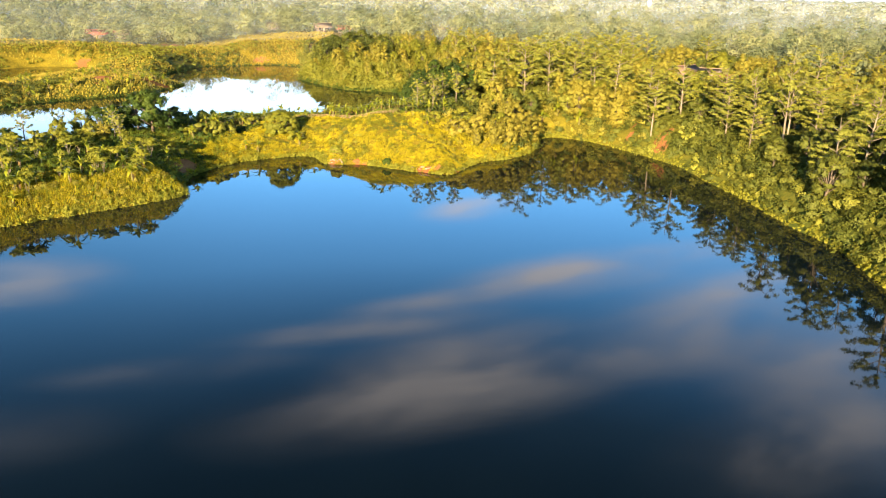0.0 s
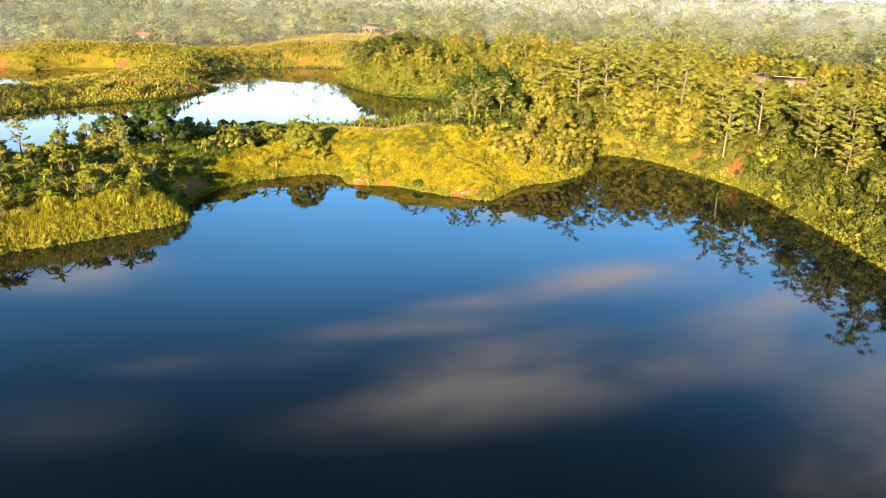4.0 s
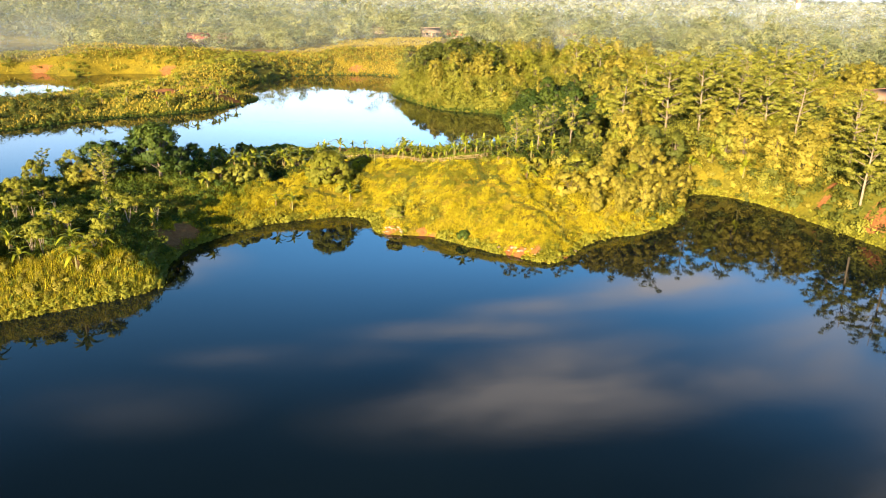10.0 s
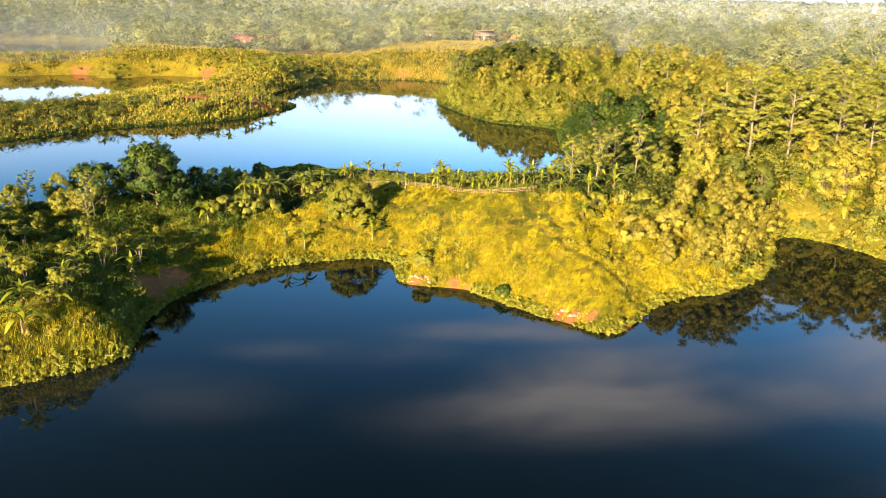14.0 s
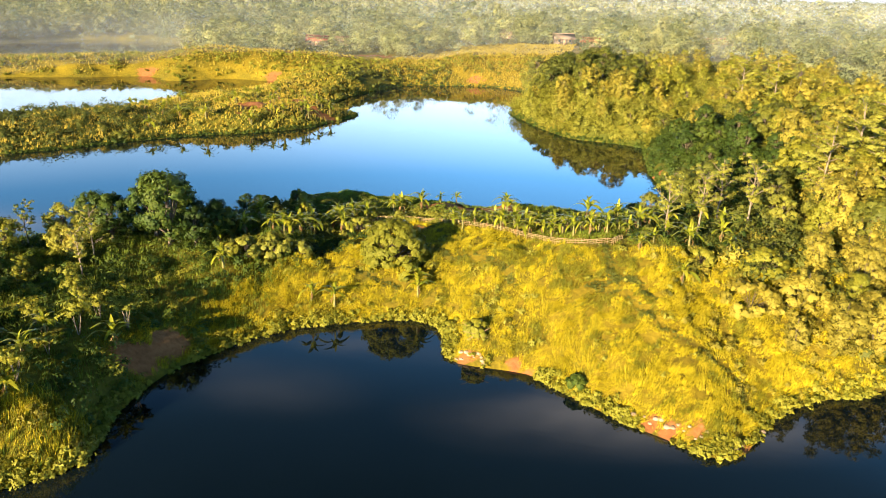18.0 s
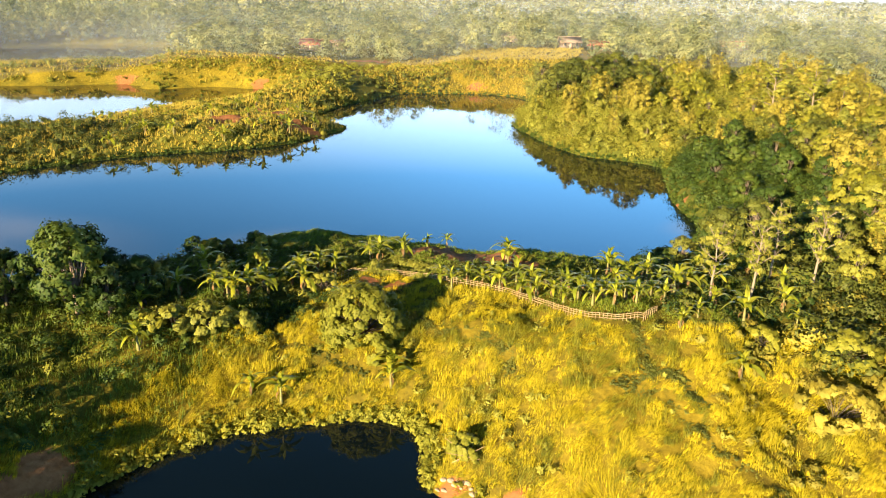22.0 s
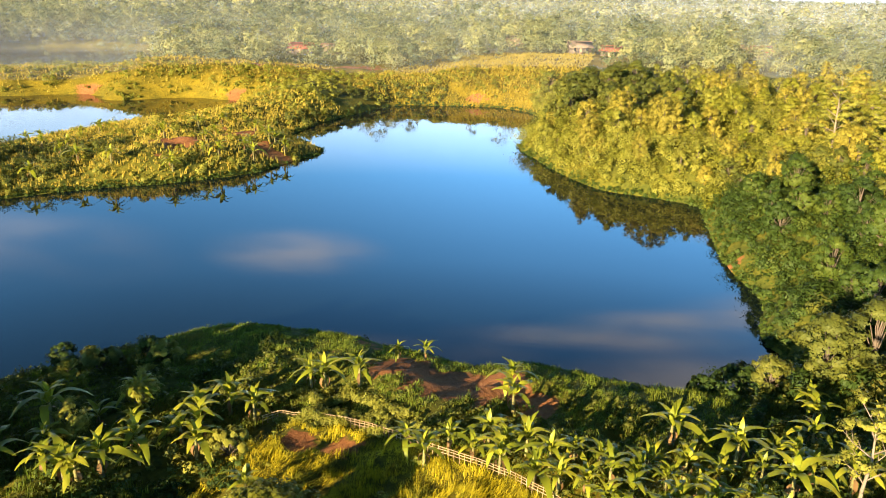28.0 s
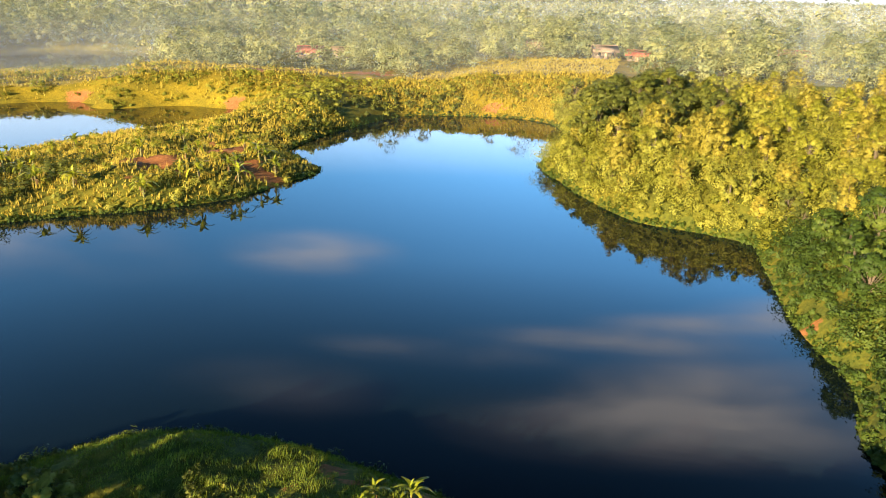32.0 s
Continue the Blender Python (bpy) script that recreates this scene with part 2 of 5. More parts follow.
# Far leaves are greyed and blued: distance haze put into the colour.
LEAF_FAR_HAZE = leafy("far_canopy_haze", (0.045, 0.066, 0.04), (0.105, 0.13, 0.064), (0.175, 0.19, 0.085), 0.3, 0.02, 0.7, 0.06)
GRASS_GOLD = leafy("golden_grass", (0.075, 0.07, 0.004), (0.28, 0.25, 0.008), (0.47, 0.405, 0.014), 0.35, 0.30, 0.6, 0.34, 0.8)
GRASS_GREEN = leafy("green_grass", (0.03, 0.06, 0.006), (0.085, 0.125, 0.010), (0.18, 0.2, 0.02), 0.4, 0.2, 0.6, 0.35)
GRASS_OLIVE = leafy("olive_grass", (0.03, 0.04, 0.004), (0.10, 0.112, 0.007), (0.21, 0.195, 0.013), 0.35, 0.3, 0.6, 0.4, 0.8)
GRASS_DRY = leafy("dry_pale_grass", (0.11, 0.1, 0.014), (0.215, 0.18, 0.024), (0.35, 0.285, 0.045), 0.35, 0.1, 0.6, 0.3)
BARK = rough("bark", [(0.3, (0.03, 0.023, 0.016)), (0.55, (0.06, 0.047, 0.034)), (0.8, (0.11, 0.09, 0.068))], 1.5)
BARK_PALE = rough("pale_bark", [(0.3, (0.07, 0.058, 0.04)), (0.55, (0.125, 0.105, 0.075)), (0.8, (0.2, 0.17, 0.13))], 1.5)
STEM = rough("banana_stem", [(0.3, (0.05, 0.045, 0.015)), (0.55, (0.11, 0.11, 0.03)), (0.8, (0.2, 0.18, 0.07))], 2.0)
BAMBOO = rough("dry_bamboo", [(0.3, (0.14, 0.10, 0.05)), (0.55, (0.22, 0.165, 0.085)), (0.8, (0.31, 0.25, 0.145))], 2.0, 8)

# ---- the plan: lake outlines, heights ----
LAKE_A = [(-49, 10), (-44, 14), (-38, 18), (-33, 22), (-29.5, 26), (-31, 32), (-31, 38), (-29, 43), (-25, 49),
          (-19, 52.5), (-13.5, 54.5), (-10, 51.5), (-8.5, 47), (-2, 46.5), (3, 43), (8, 40), (13.5, 38.2), (17, 44.5),
          (22, 49), (26, 51), (32, 58), (36.5, 71), (41, 73), (47, 68), (52, 57), (56.5, 44), (57, 30), (57.5, 18),
          (57, 6), (57.5, -6), (55, -18), (54, -40), (58, -75), (60, -115), (40, -150), (-20, -165), (-80, -140),
          (-105, -90), (-100, -40), (-80, -8), (-62, 3)]
LAKE_B_NEAR = [(-150, 75), (-140, 55), (-115, 50), (-95, 52), (-78, 54), (-66, 58), (-57, 66), (-50, 77), (-44, 85),
               (-38, 90), (-30, 92), (-22, 91), (-14, 89), (-8, 90), (0, 88), (6, 90), (10, 94), (13, 98), (11.5, 105),
               (13, 114), (11, 122), (10, 131), (9.5, 145), (9, 152)]
LAKE_B_FAR = [(2, 155.5), (-6, 158), (-13, 167), (-19, 178), (-24.5, 190), (-22, 206), (-24, 225), (-29, 240),
              (-41, 246), (-55, 243), (-67, 238), (-74, 211), (-75, 187), (-69, 179), (-61.5, 171), (-63.5, 160),
              (-66, 150), (-74, 140), (-82, 134), (-90, 126), (-99, 113), (-108, 103), (-125, 92), (-145, 88)]
LAKE_C = [(-140, 140), (-128, 152), (-124.5, 162), (-123, 173), (-120.5, 181.5), (-116.5, 191), (-112, 202), (-105, 214), (-104, 221), (-109, 229.5), (-118, 230.5), (-129, 231),
          (-136.5, 225), (-142, 218), (-149, 219), (-152, 224), (-163, 226), (-170, 219), (-177, 214), (-191, 208), (-215, 192), (-232, 165), (-205, 140), (-165, 132)]
LAKE_D = [(-243, 284), (-235, 294), (-221, 306), (-214, 338), (-222, 364), (-259, 378), (-290, 370), (-310, 340), (-305, 300), (-270, 272)]
# plateau height, and the width over which the bank climbs to it
HILLS = [(3, 62, 8.6, 9), (-8, 69, 6.4, 8), (-24, 75, 3.9, 6), (-20, 70, 4.2, 6), (-15, 61, 4.6, 5), (12, 49, 6.2, 9), (26, 64, 8.0, 8),
         (-33, 86, 4.1, 3), (-42, 82, 2.2, 3), (-20, 84.5, 4.7, 3), (-3, 86, 5.5, 3), (-12, 82, 5.0, 4), (-45, 48, 4.2, 4), (-38, 26, 4.6, 3), (-60, 30, 5.0, 4),
         (45, 84, 6.5, 5), (62, 46, 8.0, 4), (66, 12, 7.0, 4), (20, 98, 5.5, 4), (30, 122, 7.5, 6), (45, 160, 8.0, 8)]
HILLS_FAR = [(0, 192, 7.5, 7), (-8, 220, 8.0, 6), (14, 168, 5.5, 5), (-45, 268, 9.5, 12), (-23, 325, 9.5, 12),
             (-72, 262, 6.0, 6), (-88, 222, 6.0, 5), (-82, 147, 5.0, 6), (-96, 166, 3.2, 12), (-112, 132, 3.6, 9), (-118, 165, 1.2, 14), (-100, 150, 2.8, 12),
             (-104, 190, 1.5, 12), (-92, 200, 3.5, 8), (-150, 258, 8.5, 4), (-122, 258, 7.8, 4), (-190, 226, 5.0, 4), (-172, 240, 5.2, 4), (-205, 290, 0.8, 8), (-230, 275, 0.4, 8), (-215, 262, 0.8, 8), (-195, 265, 1.5, 8),
             (120, 120, 7.0, 9), (110, 240, 7.0, 9), (-150, 20, 6.0, 6), (0, 420, 8.0, 12), (-260, 460, 7.0, 12)]


def smooth_loop(points, steps=4):
    """A closed curve through the points."""
    p = np.array(points, float)
    a, b, c, d = np.roll(p, 1, 0), p, np.roll(p, -1, 0), np.roll(p, -2, 0)
    out = []
    for k in range(steps):
        u = k / steps
        out.append(0.5 * (2 * b + (c - a) * u + (2 * a - 5 * b + 4 * c - d) * u * u + (3 * b - a - 3 * c + d) * u ** 3))
    return np.stack(out, 1).reshape(-1, 2)


SHORES = [smooth_loop(s) for s in (LAKE_A, LAKE_B_NEAR + LAKE_B_FAR, LAKE_C, LAKE_D)]
_START = np.concatenate(SHORES)
_END = np.concatenate([np.roll(s, -1, 0) for s in SHORES])
_WAY = _END - _START
_LEN2 = (_WAY ** 2).sum(1)
_RISE = np.where(np.abs(_WAY[:, 1]) < 1e-9, 1e-9, _WAY[:, 1])


def shore_distance(x, y):
    """Metres to the nearest shore; negative over water."""
    x, y = np.ravel(x).astype(float), np.ravel(y).astype(float)
    out = np.empty(len(x))
    for i in range(0, len(x), 8192):
        px, py = x[i:i + 8192, None], y[i:i + 8192, None]
        u = np.clip(((px - _START[:, 0]) * _WAY[:, 0] + (py - _START[:, 1]) * _WAY[:, 1]) / _LEN2, 0, 1)
        d2 = (px - _START[:, 0] - u * _WAY[:, 0]) ** 2 + (py - _START[:, 1] - u * _WAY[:, 1]) ** 2
        cut = (_START[:, 1] > py) != (_END[:, 1] > py)
        over = px < _START[:, 0] + (py - _START[:, 1]) / _RISE * _WAY[:, 0]
        inside = (cut & over).sum(1) % 2 == 1
        out[i:i + 8192] = np.sqrt(d2.min(1)) * np.where(inside, -1, 1)
    return out


def waves(x, y, seed, size):
    """Smooth noise of about -1 to 1, from a few plane waves."""
    r = np.random.RandomState(seed)
    out = 0
    for k in range(7):
        a, f, ph = r.uniform(0, 6.28), r.uniform(0.6, 1.9) / size * 6.28, r.uniform(0, 6.28)
        out = out + np.sin((x * np.cos(a) + y * np.sin(a)) * f + ph + 1.3 * np.sin((y * np.cos(a) - x * np.sin(a)) * f * 0.61 + ph))
    return out / 3.2


def height(x, y, d=None):
    """The ground's height."""
    x, y = np.ravel(x).astype(float), np.ravel(y).astype(float)
    if d is None:
        d = shore_distance(x, y)
    top, width, weight = 0, 0, 0
    for hx, hy, hz, hw in HILLS + HILLS_FAR:
        w = 1 / ((x - hx) ** 2 + (y - hy) ** 2 + 20) ** 1.6
        top, width, weight = top + w * hz, width + w * hw, weight + w
    top, width = top / weight, width / weight
    far = np.clip((np.hypot(x, y) - 420) / 400, 0, 1)
    top = top * (1 - far) + 8 * far
    land = top * (1 - np.exp(-np.maximum(d, 0) / width))
    land = land + np.clip(d / 7, 0, 1) * (0.45 * waves(x, y, 3, 14) + 0.27 * waves(x, y, 4, 4.5))
    land = land + np.clip(d / 60, 0, 1) * 1.6 * waves(x, y, 5, 260)
    return np.where(d > 0, np.maximum(land, 0.06 * np.minimum(d, 1)), np.maximum(d * 0.5, -3.0))


FENCE = [(-24.7, 73.3), (-22.3, 73.5), (-20.3, 73.6), (-18.4, 73.7), (-16.3, 72.9), (-13.9, 71.0), (-12.1, 70.7), (-10.2, 70.1), (-8.4, 69.4), (-6.7, 69.0), (-5.0, 68.0), (-3.3, 66.2), (-2.1, 64.4), (-1.0, 62.9), (0.0, 61.8), (1.0, 60.8), (2.2, 60.7), (3.2, 61.1), (4.0, 62.0), (5.0, 63.9)]


def fence_line(x):
    """How far back the fence runs at x."""
    fx, fy = np.array(FENCE).T
    return np.interp(x, np.concatenate([[-40, -26], fx[:-1], [9, 16, 40]]), np.concatenate([[62, 70], fy[:-1], [62, 66, 80]]))

# ---- mesh helpers ----
def mesh_from(name, verts, faces, mat, smooth=False, normals=None, tone=None):
    """A mesh from arrays of corners and of equal-sided faces."""
    verts, faces = np.asarray(verts, np.float32), np.asarray(faces, np.int32)
    me = bpy.data.meshes.new(name)
    me.vertices.add(len(verts))
    me.vertices.foreach_set("co", verts.ravel())
    k = faces.shape[1]
    me.loops.add(faces.size)
    me.loops.foreach_set("vertex_index", faces.ravel())
    me.polygons.add(len(faces))
    me.polygons.foreach_set("loop_start", np.arange(0, faces.size, k, dtype=np.int32))
    if smooth:
        me.polygons.foreach_set("use_smooth", np.ones(len(faces), bool))
    me.materials.append(mat)
    me.update(calc_edges=True)
    if normals is not None:
        me.polygons.foreach_set("use_smooth", np.ones(len(faces), bool))
        me.normals_split_custom_set_from_vertices(normals)
    if tone is not None:
        me.attributes.new("tone", "FLOAT", "POINT").data.foreach_set("value", np.asarray(tone, np.float32))
    return me


def part(name, me, parent, label="", m=None):
    """A mesh as one part under a thing or a part."""
    ob = new(name, me)
    ob.parent = parent
    if m is not None:
        ob.matrix_basis = m
    return tagged(ob, label)


def thing(name, x, y, z, label, category, group="", turn=0.0, size=1.0):
    ob = new(name)
    ob.empty_display_size = 0.2
    ob.matrix_basis = Matrix.LocRotScale((x, y, z), Euler((0, 0, turn)), (size, size, size))
    return tagged(ob, label, category, group)


def unit(v):
    return v / np.maximum(np.linalg.norm(v, axis=-1, keepdims=True), 1e-9)


def leaf_arrays(r, centres, normals, length, width):
    """Small pointed leaves, one triangle each."""
    n = unit(normals)
    t = unit(np.cross(n, r.normal(size=n.shape)))
    s = np.cross(n, t)
    k = r.uniform(0.65, 1.35, (len(n), 1))
    a, b = t * length / 2 * k, s * width / 2 * k
    v = np.stack([centres - a, centres + a - b, centres + a + b], 1).reshape(-1, 3)
    return v, np.arange(len(v)).reshape(-1, 3)


def clump_arrays(r, blobs, per, length, width, flat=0.8, shell=0.4, sub=6, tone=None, hub=None, soft=0.3):
    """Leaves in sprays over clumps; a clump is a centre and a radius. Corners, faces, normals and tones."""
    blobs = np.asarray(blobs, float)
    if tone is None:
        tone = r.uniform(-0.5, 0.5, len(blobs))
    k = np.repeat(np.arange(len(blobs)), sub)
    out = unit(r.normal(size=(len(k), 3)) + (0, 0, 0.25))
    spray = blobs[k, :3] + out * blobs[k, 3:] * r.uniform(0.35, 0.9, (len(k), 1)) * (1, 1, flat)
    small = blobs[k, 3:] * r.uniform(0.28, 0.55, (len(k), 1))
    lift = r.uniform(-0.25, 0.25, len(k))
    j = np.repeat(np.arange(len(k)), max(per // sub, 1))
    d = unit(r.normal(size=(len(j), 3)))
    c = spray[j] + d * r.uniform(shell, 1.1, (len(j), 1)) * small[j] * (1, 1, 0.4 + 0.5 * flat)
    base = out[j] * 0.7 + d * 0.4
    if hub is not None:
        base = base + 0.6 * unit(blobs[:, :3] - hub)[k][j]
    nrm = unit(base + r.normal(size=d.shape) * 0.42 * (1 - 0.5 * soft) + (0, 0, 0.25))
    v, f = leaf_arrays(r, c, nrm, length, width)
    lit = unit(nrm * (0.9 - 0.8 * soft) + base + (0, 0, 0.1))
    return v, f, np.repeat(lit, 3, 0), np.repeat((tone[k] + lift)[j], 3)


def tube_arrays(points, radii, sides=6):
    """A tapered tube along points."""
    p, rad = np.asarray(points, float), np.asarray(radii, float)
    d = unit(np.gradient(p, axis=0))
    ref = np.where(np.abs(d[:, 2:]) > 0.9, (1.0, 0, 0), (0, 0, 1.0))
    u = unit(np.cross(d, ref))
    w = np.cross(d, u)
    a = np.arange(sides) / sides * 2 * math.pi
    v = p[:, None] + rad[:, None, None] * (np.cos(a)[None, :, None] * u[:, None] + np.sin(a)[None, :, None] * w[:, None])
    i, j = np.meshgrid(np.arange(len(p) - 1), np.arange(sides), indexing="ij")
    k = (j + 1) % sides
    f = np.stack([i * sides + j, i * sides + k, (i + 1) * sides + k, (i + 1) * sides + j], -1).reshape(-1, 4)
    return v.reshape(-1, 3), f


def join_arrays(pieces):
    vs, fs, n = [], [], 0
    for v, f in pieces:
        vs.append(v)
        fs.append(f + n)
        n += len(v)
    return np.concatenate(vs), np.concatenate(fs)


# ---- ground and water ----
def spread(fine_from, fine_to, step, end, grow=1.16):
    """Coordinates, close set in the middle and wider towards the ends."""
    mid = list(np.arange(fine_from, fine_to + 0.01, step))
    lo, hi, s = [fine_from], [fine_to], step
    while lo[-1] > -end or hi[-1] < end:
        s *= grow
        lo.append(lo[-1] - s)
        hi.append(hi[-1] + s)
    return np.array(lo[:0:-1] + mid + hi[1:])


DRY = [(3, 55, 1.1), (-10, 58, 1.0), (14, 46, 1.1), (20, 58, 1.0), (-20, 56, 0.9), (-38, 18, 0.8), (-33, 26, 0.6),
       (-42, 45, 0.15), (-55, 40, 0.1), (-30, 63, 0.15), (-30, 52, 1.1), (-25, 56, 1.1), (-36, 51, 0.5), (-24, 66, 0.5), (-20, 82, 0.15), (-34, 87, 0.2), (0, 84, 0.1), (-5, 66, 0.8),
       (12, 66, 0.4), (60, 40, 0.3), (65, 0, 0.2), (30, 110, 0.1), (0, 180, 0.4), (20, 150, 0.3)]
DRY_FAR = [(-45, 262, 1.1), (-25, 290, 1.0), (-65, 250, 0.8), (-90, 215, 0.4), (-85, 148, 0.35), (-110, 130, 0.1),
           (-150, 245, 0.8), (-120, 248, 0.9), (-190, 232, 0.8), (-150, 300, 0.3), (50, 250, 0.1), (-200, 330, 0.5), (0, 450, 0.3)]
BARE = [(-17.5, 82.3, 2.9), (-13.5, 80.3, 2.9), (-9.8, 79.0, 2.2), (-7.6, 79.2, 1.2), (-31.9, 40.9, 1.2), (-32.9, 37.4, 1.4), (53.4, 60.2, 1.1), (54.8, 62.6, 0.9),
        (56.2, 50.3, 1.1), (58.0, 53.0, 1.0), (-82.8, 152.6, 4.5), (-78.6, 169, 4.5), (-67.9, 160.3, 3.2), (-172, 221, 2.2), (-184, 215, 2.4), (-158, 227.5, 1.6), (-128, 233, 1.9), (-114, 231.5, 1.6), (-121, 263, 4), 
        (-6.5, 55.6, 0.5), (-20.9, 70.6, 1.0), (-17.7, 71.2, 0.8),
        (-46, 249, 2), (7.8, 40.6, 0.6), (9.2, 40.0, 0.7), (10.6, 39.4, 0.5), (-7.6, 47.1, 0.55), (-6.2, 47.0, 0.5), (-4.8, 47.0, 0.55), (-3.2, 46.9, 0.5), (-1.5, 46.2, 0.45), (14.6, 39.2, 0.8), (10.5, 124, 0.9), (-100, 290, 9), (-115, 275, 6)]


def dryness(x, y):
    a, w = 0, 0
    for px, py, v in DRY + DRY_FAR:
        k = 1 / ((x - px) ** 2 + (y - py) ** 2 + 9) ** 1.7
        a, w = a + k * v, w + k
    return a / w


def bareness(x, y):
    out = 0
    worn = 0.7 * np.exp(0.9 * waves(x, y, 61, 9) + 0.7 * waves(x, y, 62, 2.6))
    for px, py, rad in BARE:
        out = np.maximum(out, np.exp(-((x - px) ** 2 + (y - py) ** 2) / rad ** 2 * worn))
    return out


def build_ground():
    xs, ys = spread(-112, 76, 1.1, 4600), spread(-22, 262, 1.1, 4600)
    gx, gy = np.meshgrid(xs, ys)
    x, y = gx.ravel(), gy.ravel()
    z = height(x, y)
    nx, ny = len(xs), len(ys)
    i, j = np.meshgrid(np.arange(nx - 1), np.arange(ny - 1))
    a = (j * nx + i).ravel()
    me = mesh_from("ground", np.stack([x, y, z], 1), np.stack([a, a + 1, a + nx + 1, a + nx], 1), GROUND, True)
    for name, values in (("dry", dryness(x, y)), ("soil", bareness(x, y))):
        me.attributes.new(name, "FLOAT", "POINT").data.foreach_set("value", np.clip(values, 0, 1.2).astype(np.float32))
    tagged(new("ground", me), "grassy ground with red soil banks between the lakes", "ground", kind="structure")


def build_water():
    for loop, name, label in zip(SHORES, ("lake_near", "lake_far", "lake_west", "lake_distant"),
                                 ("dark still lake mirroring blue sky and clouds", "calm blue lake behind the grassy strip",
                                  "pale calm lake behind the low island", "bright distant strip of lake water")):
        out = loop + unit(loop - loop.mean(0)) * 0.0
        bm = bmesh.new()
        bm.faces.new([bm.verts.new((px, py, 0.0)) for px, py in out])
        bmesh.ops.triangulate(bm, faces=bm.faces[:])
        me = bpy.data.meshes.new(name)
        bm.to_mesh(me)
        bm.free()
        me.materials.append(WATER)
        tagged(new("water_" + name, me), label, "lake", kind="structure")


build_ground()
build_water()

# ---- plants ----
def tree_meshes(kind, seed):
    """Trunk and crown meshes of one tree, about full size, standing at the origin."""
    r = np.random.RandomState(seed)
    wood, blobs = [], []

    def limb(foot, tip, thick, sag=0.15):
        foot, tip = np.array(foot, float), np.array(tip, float)
        mid = foot * 0.45 + tip * 0.55 + (0, 0, sag) + r.normal(0, 0.08, 3)
        wood.append(tube_arrays([foot, mid, tip], [thick, thick * 0.6, thick * 0.18], 4))

    if kind in ("broad", "mango"):
        # Second kind is a shaded copy: same crown, shade put into darker leaves.
        bark, leaf = BARK, LEAF_DEEP if kind == "broad" else LEAF_DARK_SHADED
        wood.append(tube_arrays([(0, 0, -0.5), (0.1, 0, 1.5), (0.0, 0.2, 3.5), (0.2, 0.1, 6.0)], [0.32, 0.24, 0.18, 0.06]))
        for k in range(42):
            a, e = r.uniform(0, 6.28), r.uniform(-1.0, 1.5)
            reach = r.uniform(0.72, 1.08)
            c = (math.cos(a) * math.cos(e) * 2.9 * reach, math.sin(a) * math.cos(e) * 2.9 * reach, 4.2 + math.sin(e) * 2.9 * reach)
            blobs.append((*c, r.uniform(0.7, 1.25)))
            if k % 2:
                limb((c[0] * 0.1, c[1] * 0.1, max(1.6, c[2] * 0.45)), c, 0.08)
        per, size, flat = 190, (0.30, 0.20), 0.8
    elif kind == "tall":
        bark, leaf = BARK_PALE, LEAF_LIME
        lean = r.uniform(-0.7, 0.7, 2)
        wood.append(tube_arrays([(0, 0, -0.5), (lean[0] * 0.2, 0, 4), (lean[0] * 0.5, lean[1] * 0.6, 8), (*lean, 13)], [0.22, 0.17, 0.12, 0.03]))
        for k in range(20):
            a, u = k * 2.4 + r.uniform(-0.4, 0.4), (k + r.uniform(0, 1)) / 20
            h = 4.0 + 9.2 * u
            reach = (1.5 + 3.0 * math.sin((u * 0.8 + 0.2) * 2.75)) * r.uniform(0.75, 1.1)
            foot = np.array((lean[0] * h / 15, lean[1] * h / 15, h - 1.5 - 0.5 * u))
            tip = foot + (math.cos(a) * reach, math.sin(a) * reach, 1.3 + r.uniform(-0.2, 0.9))
            limb(foot, tip, 0.07, 0.3)
            for q in np.linspace(0.4, 1.05, 5):
                c = foot * (1 - q) + tip * q + r.normal(0, 0.28, 3) * (1, 1, 0.4) + (0, 0, 0.25)
                blobs.append((*c, r.uniform(0.5, 0.95)))
        per, size, flat = 96, (0.27, 0.13), 0.24
    elif kind == "golden":
        bark, leaf = BARK, LEAF_GOLD
        wood.append(tube_arrays([(0, 0, -0.5), (0.1, 0.1, 3), (0, 0.2, 7.5)], [0.2, 0.15, 0.05]))
        for k in range(13):
            a, top, lean = k * 2.4 + r.uniform(-0.5, 0.5), r.uniform(6.0, 8.6), 2.4 * math.sqrt((k + 0.5) / 13)
            top -= 0.45 * lean
            low = r.uniform(0.5, 1.4)
            limb((0, 0, low * 0.8), (math.cos(a) * lean, math.sin(a) * lean, top * 0.85), 0.06)
            for q in np.linspace(0, 1, 5):
                out = lean * (0.75 + 0.35 * math.sin(q * 2.6))
                c = (math.cos(a) * out, math.sin(a) * out, low + (top - low) * q)
                blobs.append((*(np.array(c) + r.normal(0, 0.25, 3)), r.uniform(0.75, 1.1)))
        per, size, flat = 126, (0.30, 0.19), 0.9
    elif kind in ("round", "deep"):
        bark, leaf = BARK, (LEAF_DEEP if kind == "deep" else (LEAF_MID, LEAF_LIME, LEAF_MID, LEAF_GOLD)[seed // 17 % 4])
        wood.append(tube_arrays([(0, 0, -0.5), (0.1, 0, 2.5), (0, 0.1, 5.5)], [0.22, 0.16, 0.05]))
        for k in range(42):
            a, e = r.uniform(0, 6.28), r.uniform(-1.2, 1.5)
            reach = r.uniform(0.65, 1.12)
            c = (math.cos(a) * math.cos(e) * 2.4 * reach, math.sin(a) * math.cos(e) * 2.4 * reach, 3.3 + math.sin(e) * 2.8 * reach)
            blobs.append((*c, r.uniform(0.6, 1.05)))
